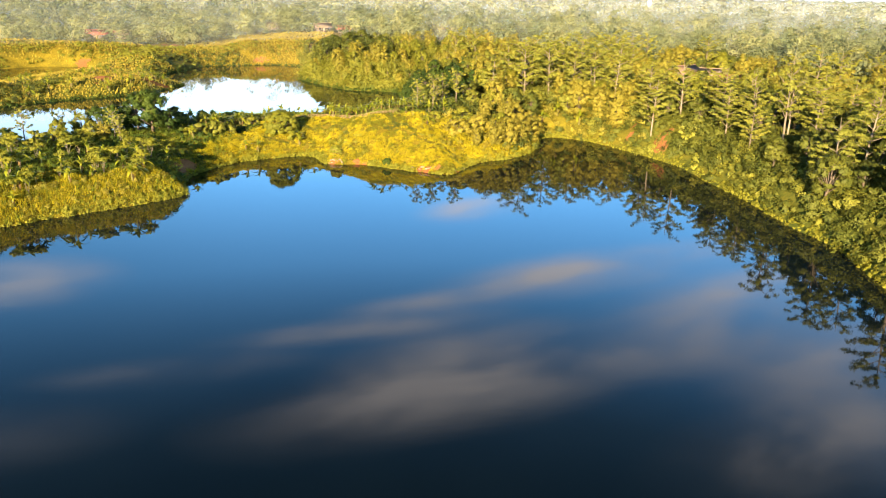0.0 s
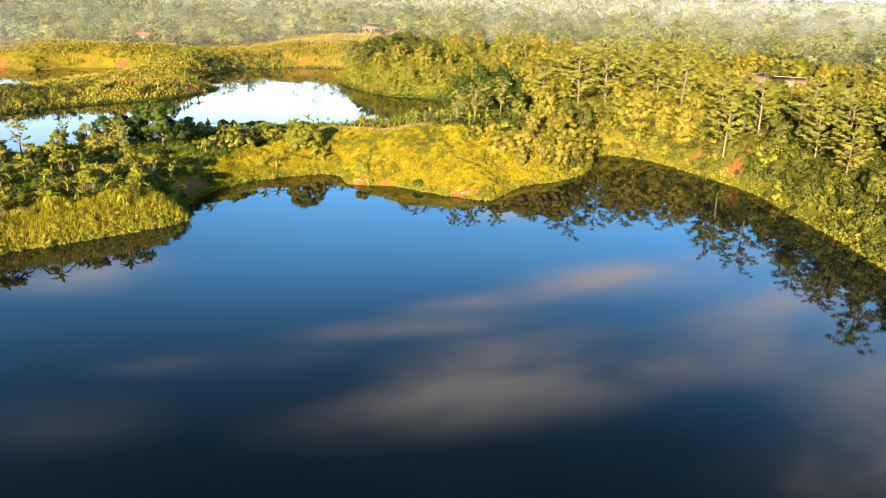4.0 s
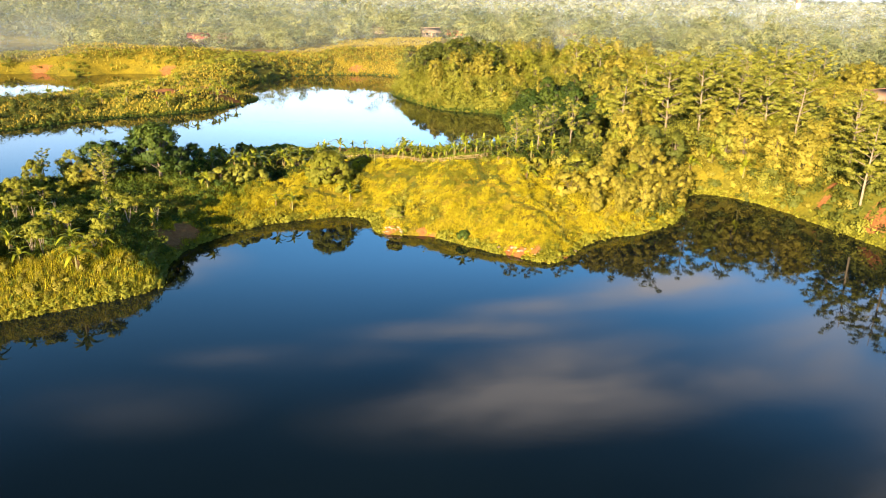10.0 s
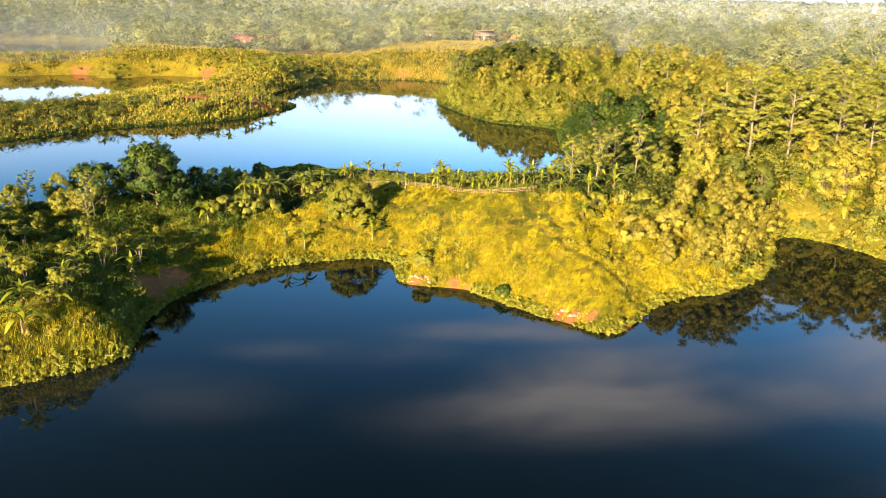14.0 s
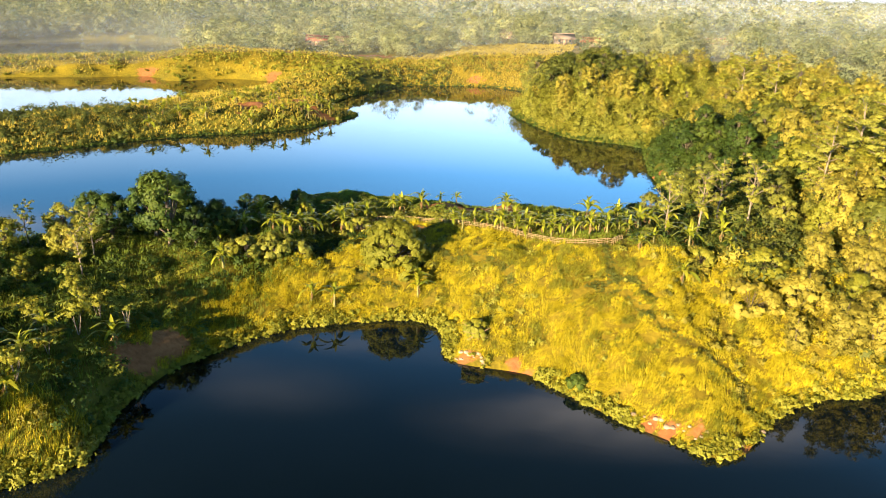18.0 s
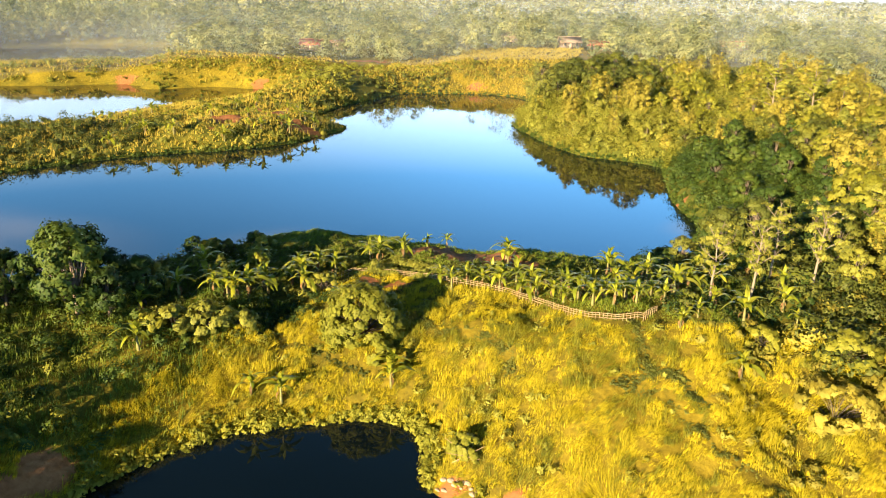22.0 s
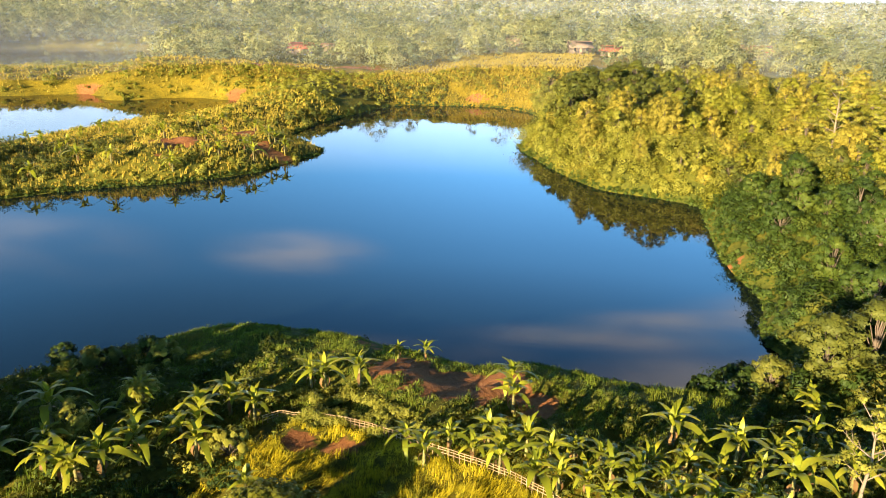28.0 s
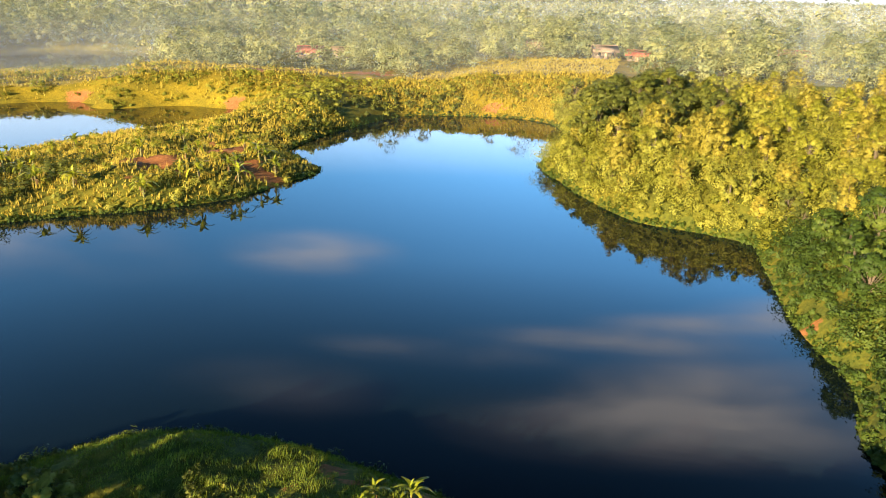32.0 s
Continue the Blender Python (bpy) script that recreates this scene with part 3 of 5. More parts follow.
            if k % 2:
                limb((c[0] * 0.1, c[1] * 0.1, max(1.2, c[2] * 0.45)), c, 0.06)
        per, size, flat = 170, (0.29, 0.19), 0.85
    elif kind == "cassava":
        bark, leaf = BARK_PALE, LEAF_MID
        for k in range(4):
            a, h = k * 1.6 + r.uniform(-0.4, 0.4), r.uniform(1.6, 2.6)
            tip = (math.cos(a) * 0.45, math.sin(a) * 0.45, h)
            limb((0, 0, -0.2), tip, 0.05, 0.0)
            for q in range(5):
                b = q * 1.26 + r.uniform(-0.3, 0.3)
                blobs.append((tip[0] + math.cos(b) * 0.5, tip[1] + math.sin(b) * 0.5, h + r.uniform(-0.15, 0.25), r.uniform(0.3, 0.45)))
        per, size, flat = 60, (0.26, 0.11), 0.4
    else:
        bark, leaf = BARK_PALE, LEAF_LIME
        wood.append(tube_arrays([(0, 0, -0.5), (0.15, 0, 2.5), (0.1, 0.2, 5), (0.3, 0, 8.5)], [0.17, 0.13, 0.09, 0.03]))
        for k in range(13):
            a, h = k * 2.4 + r.uniform(-0.4, 0.4), 2.6 + 5.6 * (k + r.uniform(0, 1)) / 13
            reach = r.uniform(1.3, 2.7) * (1.15 - 0.05 * h)
            foot, tip = np.array((0.12, 0.1, h)), np.array((0.1 + math.cos(a) * reach, 0.1 + math.sin(a) * reach, h + r.uniform(0.9, 1.9)))
            limb(foot, tip, 0.06)
            for q in (0.55, 0.8, 1.0):
                twig = foot * (1 - q) + tip * q + r.normal(0, 0.4, 3)
                limb(foot * (1.2 - q) + tip * (q - 0.2), twig, 0.025)
                blobs.append((*twig, r.uniform(0.35, 0.7)))
        per, size, flat = 64, (0.28, 0.14), 0.4
    v, f = join_arrays(wood)
    trunk = mesh_from(kind + "_trunk", v, f, bark, True)
    v, f, n, tone = clump_arrays(r, blobs, per, *size, flat=flat, hub=np.mean(np.array(blobs)[:, :3], 0), soft=0.6, sub=9)
    return trunk, mesh_from(kind + "_crown", v, f, leaf, normals=n, tone=tone)


TREE_WORDS = {"mango": ("mango_tree", "dense broadleaf tree with shade put into its dark leaves", "mango trees"),
              "broad": ("broadleaf_tree", "dense dark green broadleaf tree with domed crown", "broadleaf trees"),
              "tall": ("albizia_tree", "tall slender pale-barked tree with layered feathery crown", "tall feathery trees"),
              "golden": ("acacia_tree", "upright golden-green leafy tree in low sunlight", "golden trees"),
              "round": ("round_tree", "small round-crowned green tree", "round trees"),
              "deep": ("round_tree", "round-crowned deep green tree on the bank", "deep green trees"),
              "cassava": ("cassava_plant", "leggy cassava plant with an umbrella of leaves", "cassava plants"),
              "sparse": ("sparse_tree", "thin pale tree with bare limbs and few leaves", "sparse pale trees")}
TREE_SHAPES = {}


def plant_tree(kind, x, y, size=1.0, seed=0, lift=-0.1, label=""):
    r = random.Random(int(x * 91 + y * 37 + seed * 7 + 1000))
    pick = (kind, r.randrange(4 if kind != "sparse" else 2))
    if pick not in TREE_SHAPES:
        TREE_SHAPES[pick] = tree_meshes(kind, 11 + 17 * pick[1] + len(kind))
    name, words, group = TREE_WORDS[kind]
    z = float(height(np.array([x]), np.array([y]))[0]) + lift
    ob = thing(name, x, y, z, label or words, "tree", group, r.uniform(0, 6.28), size)
    part("trunk", TREE_SHAPES[pick][0], ob)
    part("crown", TREE_SHAPES[pick][1], ob)
    return ob


def jitter(r, x0, x1, y0, y1, step):
    gx, gy = np.meshgrid(np.arange(x0, x1, step), np.arange(y0, y1, step))
    x, y = gx.ravel() + r.uniform(-0.45, 0.45, gx.size) * step, gy.ravel() + r.uniform(-0.45, 0.45, gx.size) * step
    return x, y


def thicket(name, label, x, y, radius, per, leaf, mat, seed, lift=0.25, flat=0.8, sub=6, soft=0.3):
    """Low growth that nobody could count, as one mesh."""
    r = np.random.RandomState(seed)
    rad = radius[0] + (radius[1] - radius[0]) * r.uniform(0, 1, len(x)) ** 1.15
    rad = rad * (0.5 + 0.8 * np.clip(0.5 + 0.6 * waves(x, y, seed, 7) + 0.25 * waves(x, y, seed + 1, 3), 0, 1.2))
    blobs = np.stack([x, y, height(x, y) + rad * lift, rad], 1)
    v, f, n, tone = clump_arrays(r, blobs, int(per * 1.5), leaf[0] * 0.8, leaf[1] * 0.72, flat=flat, sub=sub, soft=soft)
    return tagged(new(name, mesh_from(name, v, f, mat, normals=n, tone=tone)), label, "undergrowth", kind="stuff")


def grass_field(name, label, x, y, blades, tall, wide, mat, seed, swirl=0.6, fine=False):
    """Tufts of blades, bent at mid height; the tufts lean over in drifting patches."""
    r = np.random.RandomState(seed)
    h0 = height(x, y)
    clump = r.uniform(0.65, 1.25, len(x)) * (1 + 0.30 * waves(x, y, seed, 6) + 0.22 * waves(x, y, seed + 2, 2.2))
    x, y, h0, clump = (np.repeat(a, blades) for a in (x, y, h0, clump))
    n = len(x)
    a = r.uniform(0, 6.28, n)
    tl = np.maximum(r.uniform(tall[0], tall[1], n) * clump, 0.12)
    out = r.uniform(0.05, 0.5, n) * tl
    way_on = 0.9 + 1.8 * waves(x, y, seed + 1, 12) + r.normal(0, 0.3, n)
    sway = swirl * (0.55 + 0.6 * waves(x, y, seed + 3, 4))
    foot = np.stack([x + r.normal(0, 0.13, n), y + r.normal(0, 0.13, n), h0 - 0.05], 1)
    side = np.stack([np.cos(a + 1.57), np.sin(a + 1.57), 0 * a], 1) * wide * r.uniform(0.7, 1.3, (n, 1))
    way = np.stack([np.cos(a) * out + np.cos(way_on) * sway * tl, np.sin(a) * out + np.sin(way_on) * sway * tl, tl], 1)
    mid = foot + way * (0.35, 0.35, 0.62)
    v = np.stack([foot - side, foot + side, mid + side * 0.8, mid - side * 0.8, foot + way * (1, 1, 0.92)], 1).reshape(-1, 3)
    if fine:
        v = np.stack([foot - side, foot + side, foot + way], 1).reshape(-1, 3)
        return tagged(new(name, mesh_from(name, v, np.arange(3 * n).reshape(-1, 3), mat)), label, "grass", kind="stuff")
    b = np.arange(n)[:, None] * 5
    f = np.concatenate([b + (0, 1, 2), b + (0, 2, 3), b + (3, 2, 4)], 1).reshape(-1, 3)
    return tagged(new(name, mesh_from(name, v, f, mat)), label, "grass", kind="stuff")


def lodged_grass(name, label, x, y, blades, tall, wide, mat, seed):
    """Long grass laid over in swirls, with creases between the swathes."""
    r = np.random.RandomState(seed)
    h0 = height(x, y)
    crease = np.minimum(np.abs(waves(x, y, seed, 5.5)) * 2.2, np.abs(waves(x, y, seed + 5, 3.2)) * 2.6 + 0.25)
    clump = r.uniform(0.75, 1.2, len(x)) * (0.5 + 0.5 * np.clip(crease, 0, 1)) * (1 + 0.2 * waves(x, y, seed + 2, 9) + 0.3 * waves(x, y, seed + 6, 2.3))
    x, y, h0, clump = (np.repeat(a, blades) for a in (x, y, h0, clump))
    n = len(x)
    a = r.uniform(0, 6.28, n)
    turn = 0.6 + 1.1 * waves(x, y, seed + 1, 11) + 0.9 * waves(x, y, seed + 4, 4) + r.normal(0, 0.35, n)
    lean = np.clip(0.62 + 0.4 * waves(x, y, seed + 3, 4) + r.normal(0, 0.3, n), 0.05, 1.2)
    tl = r.uniform(tall[0], tall[1], n) * np.maximum(clump, 0.15)
    foot = np.stack([x + r.normal(0, 0.1, n), y + r.normal(0, 0.1, n), h0 - 0.04], 1)
    side = np.stack([np.cos(a), np.sin(a), 0 * a], 1) * wide * r.uniform(0.6, 1.3, (n, 1))
    way = np.stack([np.cos(turn) * np.sin(lean), np.sin(turn) * np.sin(lean), np.cos(lean)], 1) * tl[:, None]
    v = np.stack([foot - side, foot + side, foot + way], 1).reshape(-1, 3)
    return tagged(new(name, mesh_from(name, v, np.arange(3 * n).reshape(-1, 3), mat)), label, "grass", kind="stuff")


def land(x, y, low=0.3, high=1e9):
    d = shore_distance(x, y)
    return (d > low) & (d < high)

# ---- the woods ----
HOUSES = [(-23, 332, 8, 6, 0.3, 0), (-11, 336, 7, 5, -0.2, 1), (-145, 348, 10, 7, 0.2, 1), (-134, 356, 8, 6, 0.6, 2), (-67, 597, 14, 9, 0.1, 1),
          (-55, 612, 12, 8, 0.3, 2), (-58, 409, 9, 6, -0.3, 2), (97, 138, 9, 6, 0.5, 2), (106, 124, 8, 6, 0.4, 1), (104, 133, 7, 5, -0.5, 0),
          (204, 416, 13, 8, 0.2, 0), (199, 307, 8, 8, 0.4, 1), (34, 488, 14, 9, 0.1, 0), (48, 385, 12, 7, 0.2, 1)]


def clear_of_houses(x, y):
    ok = np.ones(len(x), bool)
    for hx, hy, w, d, _, _ in HOUSES:
        away = math.hypot(hx, hy + 40)
        ux, uy = -hx / away, -(hy + 40) / away
        along = (x - hx) * ux + (y - hy) * uy
        across = np.abs((x - hx) * uy - (y - hy) * ux)
        ok &= ~((along > -6) & (along < 4 + 0.09 * away) & (across < w * 0.6))
    return ok


rs = np.random.RandomState(5)
for kind, x, y, size in [("golden", 26.4, 54.2, 0.72), ("golden", 23.4, 53.0, 0.6), ("golden", 29.4, 58.0, 0.7), ("golden", 19.6, 52.0, 0.42), ("round", 25, 57.5, 0.65), ("golden", 21, 57, 0.45), ("golden", 28, 66, 0.7), ("golden", 33, 64, 0.75),
                         ("golden", 22.9, 62.6, 0.55), ("golden", 27, 62, 0.65), ("sparse", 12.7, 69.8, 0.8), ("sparse", 9.4, 68.2, 0.7),
                         ("sparse", 18, 73, 0.85), ("broad", 22, 82, 0.7), ("tall", 28, 86, 0.85), ("broad", 27, 79, 0.8), ("broad", 24, 90, 0.7), ("tall", 33, 91, 1.0), ("round", 22, 76, 0.6), ("round", 26, 74, 0.7), ("sparse", 15.5, 77, 0.8), ("broad", -41.3, 56.5, 1.15), ("broad", -44.8, 59.0, 0.95),
                         ("broad", -38.0, 60.5, 0.6), ("sparse", -46.8, 51.2, 0.65), ("golden", -48.2, 50.4, 0.42), ("sparse", -44.2, 46.3, 0.55),
                         ("round", -51, 52, 0.55), ("round", -56, 50, 0.6), ("broad", -42, 66.0, 0.42), ("round", -33.5, 73, 0.42),
                         ("broad", -37, 79, 0.36), ("sparse", 67.5, 28.0, 1.35), ("sparse", 71, 33, 1.2), ("round", -40, 74, 0.42),
                         ("broad", -44, 78, 0.34), ("broad", -48, 56, 0.75), ("broad", -51.5, 58, 0.7), ("broad", -47, 62.5, 0.65), ("broad", -42, 61.5, 0.7), ("broad", -38.5, 56.5, 0.6), ("round", -54, 56, 0.7), ("round", -38, 62.5, 0.55), ("round", -34.7, 67.6, 0.42), ("round", -32.9, 71.6, 0.36), ("round", -49, 44, 0.4), ("round", -53, 40, 0.45),
                         ("sparse", -60, 46, 0.7), ("round", -62, 38, 0.5), ("sparse", -57, 54, 0.55), ("broad", 8.5, 85.5, 0.42), ("broad", 12.2, 87, 0.72), ("broad", 15.5, 88, 0.8)]:
    # Broad trees on the strip take the copy with shade in its leaves.
    plant_tree("mango" if kind == "broad" and x < 0 else kind, x, y, size)
x, y = jitter(rs, -64, -33, 12, 44, 3.4)
ok = land(x, y, 3.0) & (rs.uniform(0, 1, len(x)) < 0.75) & (bareness(x, y) < 0.3)
for px, py in zip(x[ok], y[ok]):
    plant_tree("cassava", float(px), float(py), float(rs.uniform(0.7, 1.25)))
x, y = jitter(rs, 30, 126, 60, 172, 6.0)
ok = land(x, y, 3.5) & (y > 0.55 * x + 34) & clear_of_houses(x, y)
for px, py in zip(x[ok], y[ok]):
    n = waves(np.array([px]), np.array([py]), 9, 38)[0] + rs.normal(0, 0.35)
    kind = "tall" if n > 0.95 or (34 < px < 58 and 84 < py < 110 and n > -0.5) else "golden" if n > 0.35 else "round" if n > -0.5 else "deep"
    plant_tree(kind, float(px), float(py), float(rs.uniform(0.8, 1.15)))
x, y = jitter(rs, 58, 90, -28, 70, 5.6)
ok = land(x, y, 2.6) & (x < 66 + 0.35 * (y + 40)) & (bareness(x, y) < 0.5)
for px, py in zip(x[ok], y[ok]):
    kind = rs.choice(["tall", "deep", "deep", "broad"])
    plant_tree(kind, float(px), float(py), float(rs.uniform(0.6, 0.95)))
rw = np.random.RandomState(77)
x, y = jitter(rw, 72, 160, 0, 124, 8.0)
ok = (y < 0.55 * x + 34) & (x > 68 + 0.35 * (y + 40) * (y < 72)) & (x < 70 + 0.9 * (y + 20)) & (np.hypot(x - 97, y - 138) > 12) & (np.hypot(x - 106, y - 124) > 12)
for px, py in zip(x[ok], y[ok]):
    plant_tree(rw.choice(["tall", "round", "round", "broad", "golden"]), float(px), float(py), float(rw.uniform(0.8, 1.2)))
x, y = jitter(rs, -26, 60, 158, 250, 6.6)
ok = land(x, y, 4.5)
for px, py in zip(x[ok], y[ok]):
    kind = "broad" if px < 8 and py > 186 and px + 0.4 * (py - 186) < 20 else rs.choice(["round", "round", "round", "golden"])
    plant_tree(kind, float(px), float(py), float(rs.uniform(0.65, 1.0)) * (0.65 if py < 172 else 1.0))
# Trees on the shaded bank: its shade is put into darker leaf colours.
x, y = jitter(rs, 14, 34, 94, 160, 6.2)
ok = land(x, y, 4.0)
for px, py in zip(x[ok], y[ok]):
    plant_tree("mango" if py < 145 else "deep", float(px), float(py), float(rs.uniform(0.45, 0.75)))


def far_woods(name, label, x, y, tall, wide, blobs, per, leaf, seed):
    """Distant trees as crowns of clumps, joined; distance haze is in their leaf colour."""
    r = np.random.RandomState(seed)
    z = height(x, y)
    h, w = r.uniform(*tall, len(x)), r.uniform(*wide, len(x))
    h = h * (1 + 0.25 * waves(x, y, seed, 60))
    k = np.repeat(np.arange(len(x)), blobs)
    a, e = r.uniform(0, 6.28, len(k)), r.uniform(-1.0, 1.5, len(k))
    c = np.stack([x[k] + np.cos(a) * np.cos(e) * w[k] * 0.62, y[k] + np.sin(a) * np.cos(e) * w[k] * 0.62,
                  z[k] + h[k] * 0.48 + np.sin(e) * h[k] * 0.42, w[k] * r.uniform(0.4, 0.62, len(k))], 1)
    v, f, n, tone = clump_arrays(r, c, per, *leaf, flat=0.7, sub=5, tone=r.uniform(-1.4, 1.4, len(x))[k], soft=0.8, hub=np.stack([x, y, z + h * 0.5], 1)[k])
    me = mesh_from(name, v, f, LEAF_FAR_HAZE, normals=n, tone=tone)
    return tagged(new(name, me), label, "woods", kind="stuff")


def sector(x, y, low=-52, high=46):
    a = np.degrees(np.arctan2(x, y + 60))
    return (a > low) & (a < high)


x, y = jitter(rs, -520, 360, 20, 520, 7.8)
ok = land(x, y, 6) & sector(x, y) & ~((x > -26) & (x < 62) & (y < 252)) & ~((x > -70) & (x < 128) & (y < 174)) & ~((x < -30) & (x > -140) & (y < 270)) & ~((x < 0) & (y < 120)) & clear_of_houses(x, y)
ok &= ~((x < -52) & (x > -235) & (y < 268)) & ~(np.hypot(x + 40, (y - 275) * 0.8) < 34) & ~((x < -170) & (x > -262) & (y < 312)) & ~((x > -125) & (x < -88) & (y < 292))
ok &= rs.uniform(0, 1, len(x)) < 0.84
x, y = x + 3.5 * waves(x, y, 91, 40), y + 3.5 * waves(x, y, 92, 40)
near = np.hypot(x, y - 40) < 350
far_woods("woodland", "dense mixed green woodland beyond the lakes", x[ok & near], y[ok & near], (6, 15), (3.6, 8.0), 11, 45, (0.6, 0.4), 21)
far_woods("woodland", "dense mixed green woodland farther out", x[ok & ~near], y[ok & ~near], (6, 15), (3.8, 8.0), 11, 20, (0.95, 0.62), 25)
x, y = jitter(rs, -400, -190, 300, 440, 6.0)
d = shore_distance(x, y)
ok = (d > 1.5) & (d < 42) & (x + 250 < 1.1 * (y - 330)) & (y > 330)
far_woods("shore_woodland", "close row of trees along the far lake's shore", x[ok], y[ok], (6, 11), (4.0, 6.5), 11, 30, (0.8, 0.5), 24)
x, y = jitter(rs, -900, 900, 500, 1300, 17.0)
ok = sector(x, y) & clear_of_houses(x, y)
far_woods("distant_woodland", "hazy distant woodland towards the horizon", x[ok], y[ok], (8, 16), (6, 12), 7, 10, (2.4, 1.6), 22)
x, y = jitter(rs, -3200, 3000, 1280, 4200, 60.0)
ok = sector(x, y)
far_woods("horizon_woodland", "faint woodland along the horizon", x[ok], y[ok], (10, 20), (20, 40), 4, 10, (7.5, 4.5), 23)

# ---- low growth along the shores ----
def line_distance(x, y, line):
    best = 1e9
    for (ax, ay), (bx, by) in zip(line[:-1], line[1:]):
        wx, wy = bx - ax, by - ay
        u = np.clip(((x - ax) * wx + (y - ay) * wy) / (wx * wx + wy * wy), 0, 1)
        best = np.minimum(best, np.hypot(x - ax - u * wx, y - ay - u * wy))
    return best


x, y = jitter(rs, -80, -27, 3, 66, 1.25)
d = shore_distance(x, y)
ok = (d > 0.25) & (y < 64)
front = (d < 5.5) & (y < 27)
some = ok & front & (rs.uniform(0, 1, len(x)) < 0.85)
thicket("promontory_scrub", "golden yellow-green scrub on the low promontory bank", x[some], y[some], (0.4, 1.1), 130, (0.26, 0.17), LEAF_GOLD, 31)
west_meadow = (x > -31 + 0.37 * (y - 50)) & (y > 45) & (y < 55.5 + 0.45 * (x + 33.7))
rest = ok & ~front & ~west_meadow & (bareness(x, y) < 0.4) & (rs.uniform(0, 1, len(x)) < np.where(waves(x, y, 55, 7) > -0.25, 0.75, 0.1)) & ~((x > -29) & (y > 58.5))
pale = rest & (waves(x, y, 56, 4) + rs.normal(0, 0.4, len(x)) > 0.75)
# Most of the strip lies in shade, which the dark leaf colour gives.
thicket("strip_scrub", "leafy scrub and garden crops, the strip's shade put into dark leaves", x[rest & ~pale], y[rest & ~pale], (0.45, 1.6), 110, (0.30, 0.21), LEAF_DARK_SHADED, 32)
thicket("strip_bushes", "paler round bushes on the strip", x[pale], y[pale], (0.5, 1.5), 120, (0.30, 0.21), LEAF_MID, 232)
x, y = jitter(rs, 48, 76, -32, 80, 1.45)
ok = land(x, y, 0.2, 14) & (bareness(x, y) < 0.1)
some = (waves(x, y, 58, 9) + rs.normal(0, 0.4, len(x)) > 0.75) & (shore_distance(x, y) < 7)
thicket("bank_scrub", "lush lime-green bushes on the steep lake bank", x[ok & some], y[ok & some], (0.9, 2.4), 170, (0.42, 0.31), LEAF_LIME, 33)
thicket("bank_undergrowth", "dark green bushes on the steep lake bank", x[ok & ~some], y[ok & ~some], (0.9, 2.3), 170, (0.42, 0.31), LEAF_DEEP, 133)
x, y = jitter(rs, 16, 58, 44, 104, 1.6)
ok = land(x, y, 0.2) & (rs.uniform(0, 1, len(x)) < 0.85) & (y - 50 > (x - 30) * -0.75) & (bareness(x, y) < 0.1)
some = rs.uniform(0, 1, len(x)) < np.where(x < 30, 0.25, 0.5)
thicket("edge_scrub", "golden bushes at the edge of the woods", x[ok & some], y[ok & some], (0.8, 2.2), 120, (0.42, 0.30), LEAF_GOLD, 34)
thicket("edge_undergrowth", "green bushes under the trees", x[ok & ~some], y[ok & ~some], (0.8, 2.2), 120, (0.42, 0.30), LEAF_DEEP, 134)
x, y = jitter(rs, -28, 62, 148, 250, 1.9)
ok = land(x, y, 0.2, 55)
pick = 0.5 + 0.4 * waves(x, y, 171, 9) + rs.normal(0, 0.25, len(x))
for low, high, words, mat, seed in ((-9, 0.55, "yellow-green bushes growing down to the water", LEAF_LIME, 35), (0.55, 0.95, "deep green bushes among paler ones", LEAF_MID, 172), (0.95, 9, "olive bushes among greener ones", LEAF_LIME, 173)):
    some = ok & (pick >= low) & (pick < high)
    thicket("hill_scrub", words, x[some], y[some], (1.3, 2.7), 170, (0.38, 0.27), mat, seed, 0.55, 0.9, 15, 0.8)
x, y = jitter(rs, -28, 30, 150, 215, 4.2)
d = shore_distance(x, y)
ok = (d > 1.5) & (d < 9) & (rs.uniform(0, 1, len(x)) < 0.5)
for px, py in zip(x[ok], y[ok]):
    plant_tree(rs.choice(["round", "golden", "round"]), float(px), float(py), float(rs.uniform(0.3, 0.6)))
# Both layers of bushes carry the bank's shade in their dark leaf colour.
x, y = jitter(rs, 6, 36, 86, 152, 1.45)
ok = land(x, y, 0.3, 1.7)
thicket("shade_fringe", "low bushes darkened for the shade at the foot of the bank", x[ok], y[ok], (0.5, 1.0), 110, (0.3, 0.22), LEAF_DARK_SHADED, 236)
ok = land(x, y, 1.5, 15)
thicket("shade_scrub", "green bushes with the bank's shade put into their leaves", x[ok], y[ok], (0.8, 2.3), 210, (0.33, 0.24), LEAF_DARK_SHADED, 36, 0.25, 0.8, 14, 0.5)
x, y = jitter(rs, -128, -56, 96, 236, 2.0)
d = shore_distance(x, y)
ok = (d > 0.2) & (bareness(x, y) < 0.3) & (rs.uniform(0, 1, len(x)) < np.where((x < -98) & (y > 140), 0.2, np.where(waves(x, y, 57, 12) > 0, 0.7, 0.15)))
some = (d < 9) & (x > -96) & (rs.uniform(0, 1, len(x)) < 0.75)
west = (x < -93) & (y < 150)
thicket("island_scrub", "scrubby green bushes on the low island", x[ok & ~some & ~west], y[ok & ~some & ~west], (0.5, 1.3), 100, (0.42, 0.30), LEAF_MID, 37)
thicket("island_edge_scrub", "golden bushes along the island shore", x[ok & some], y[ok & some], (0.6, 1.9), 140, (0.40, 0.28), LEAF_LIME, 137)
x, y = jitter(rs, -128, -92, 96, 152, 2.1)
d = shore_distance(x, y)
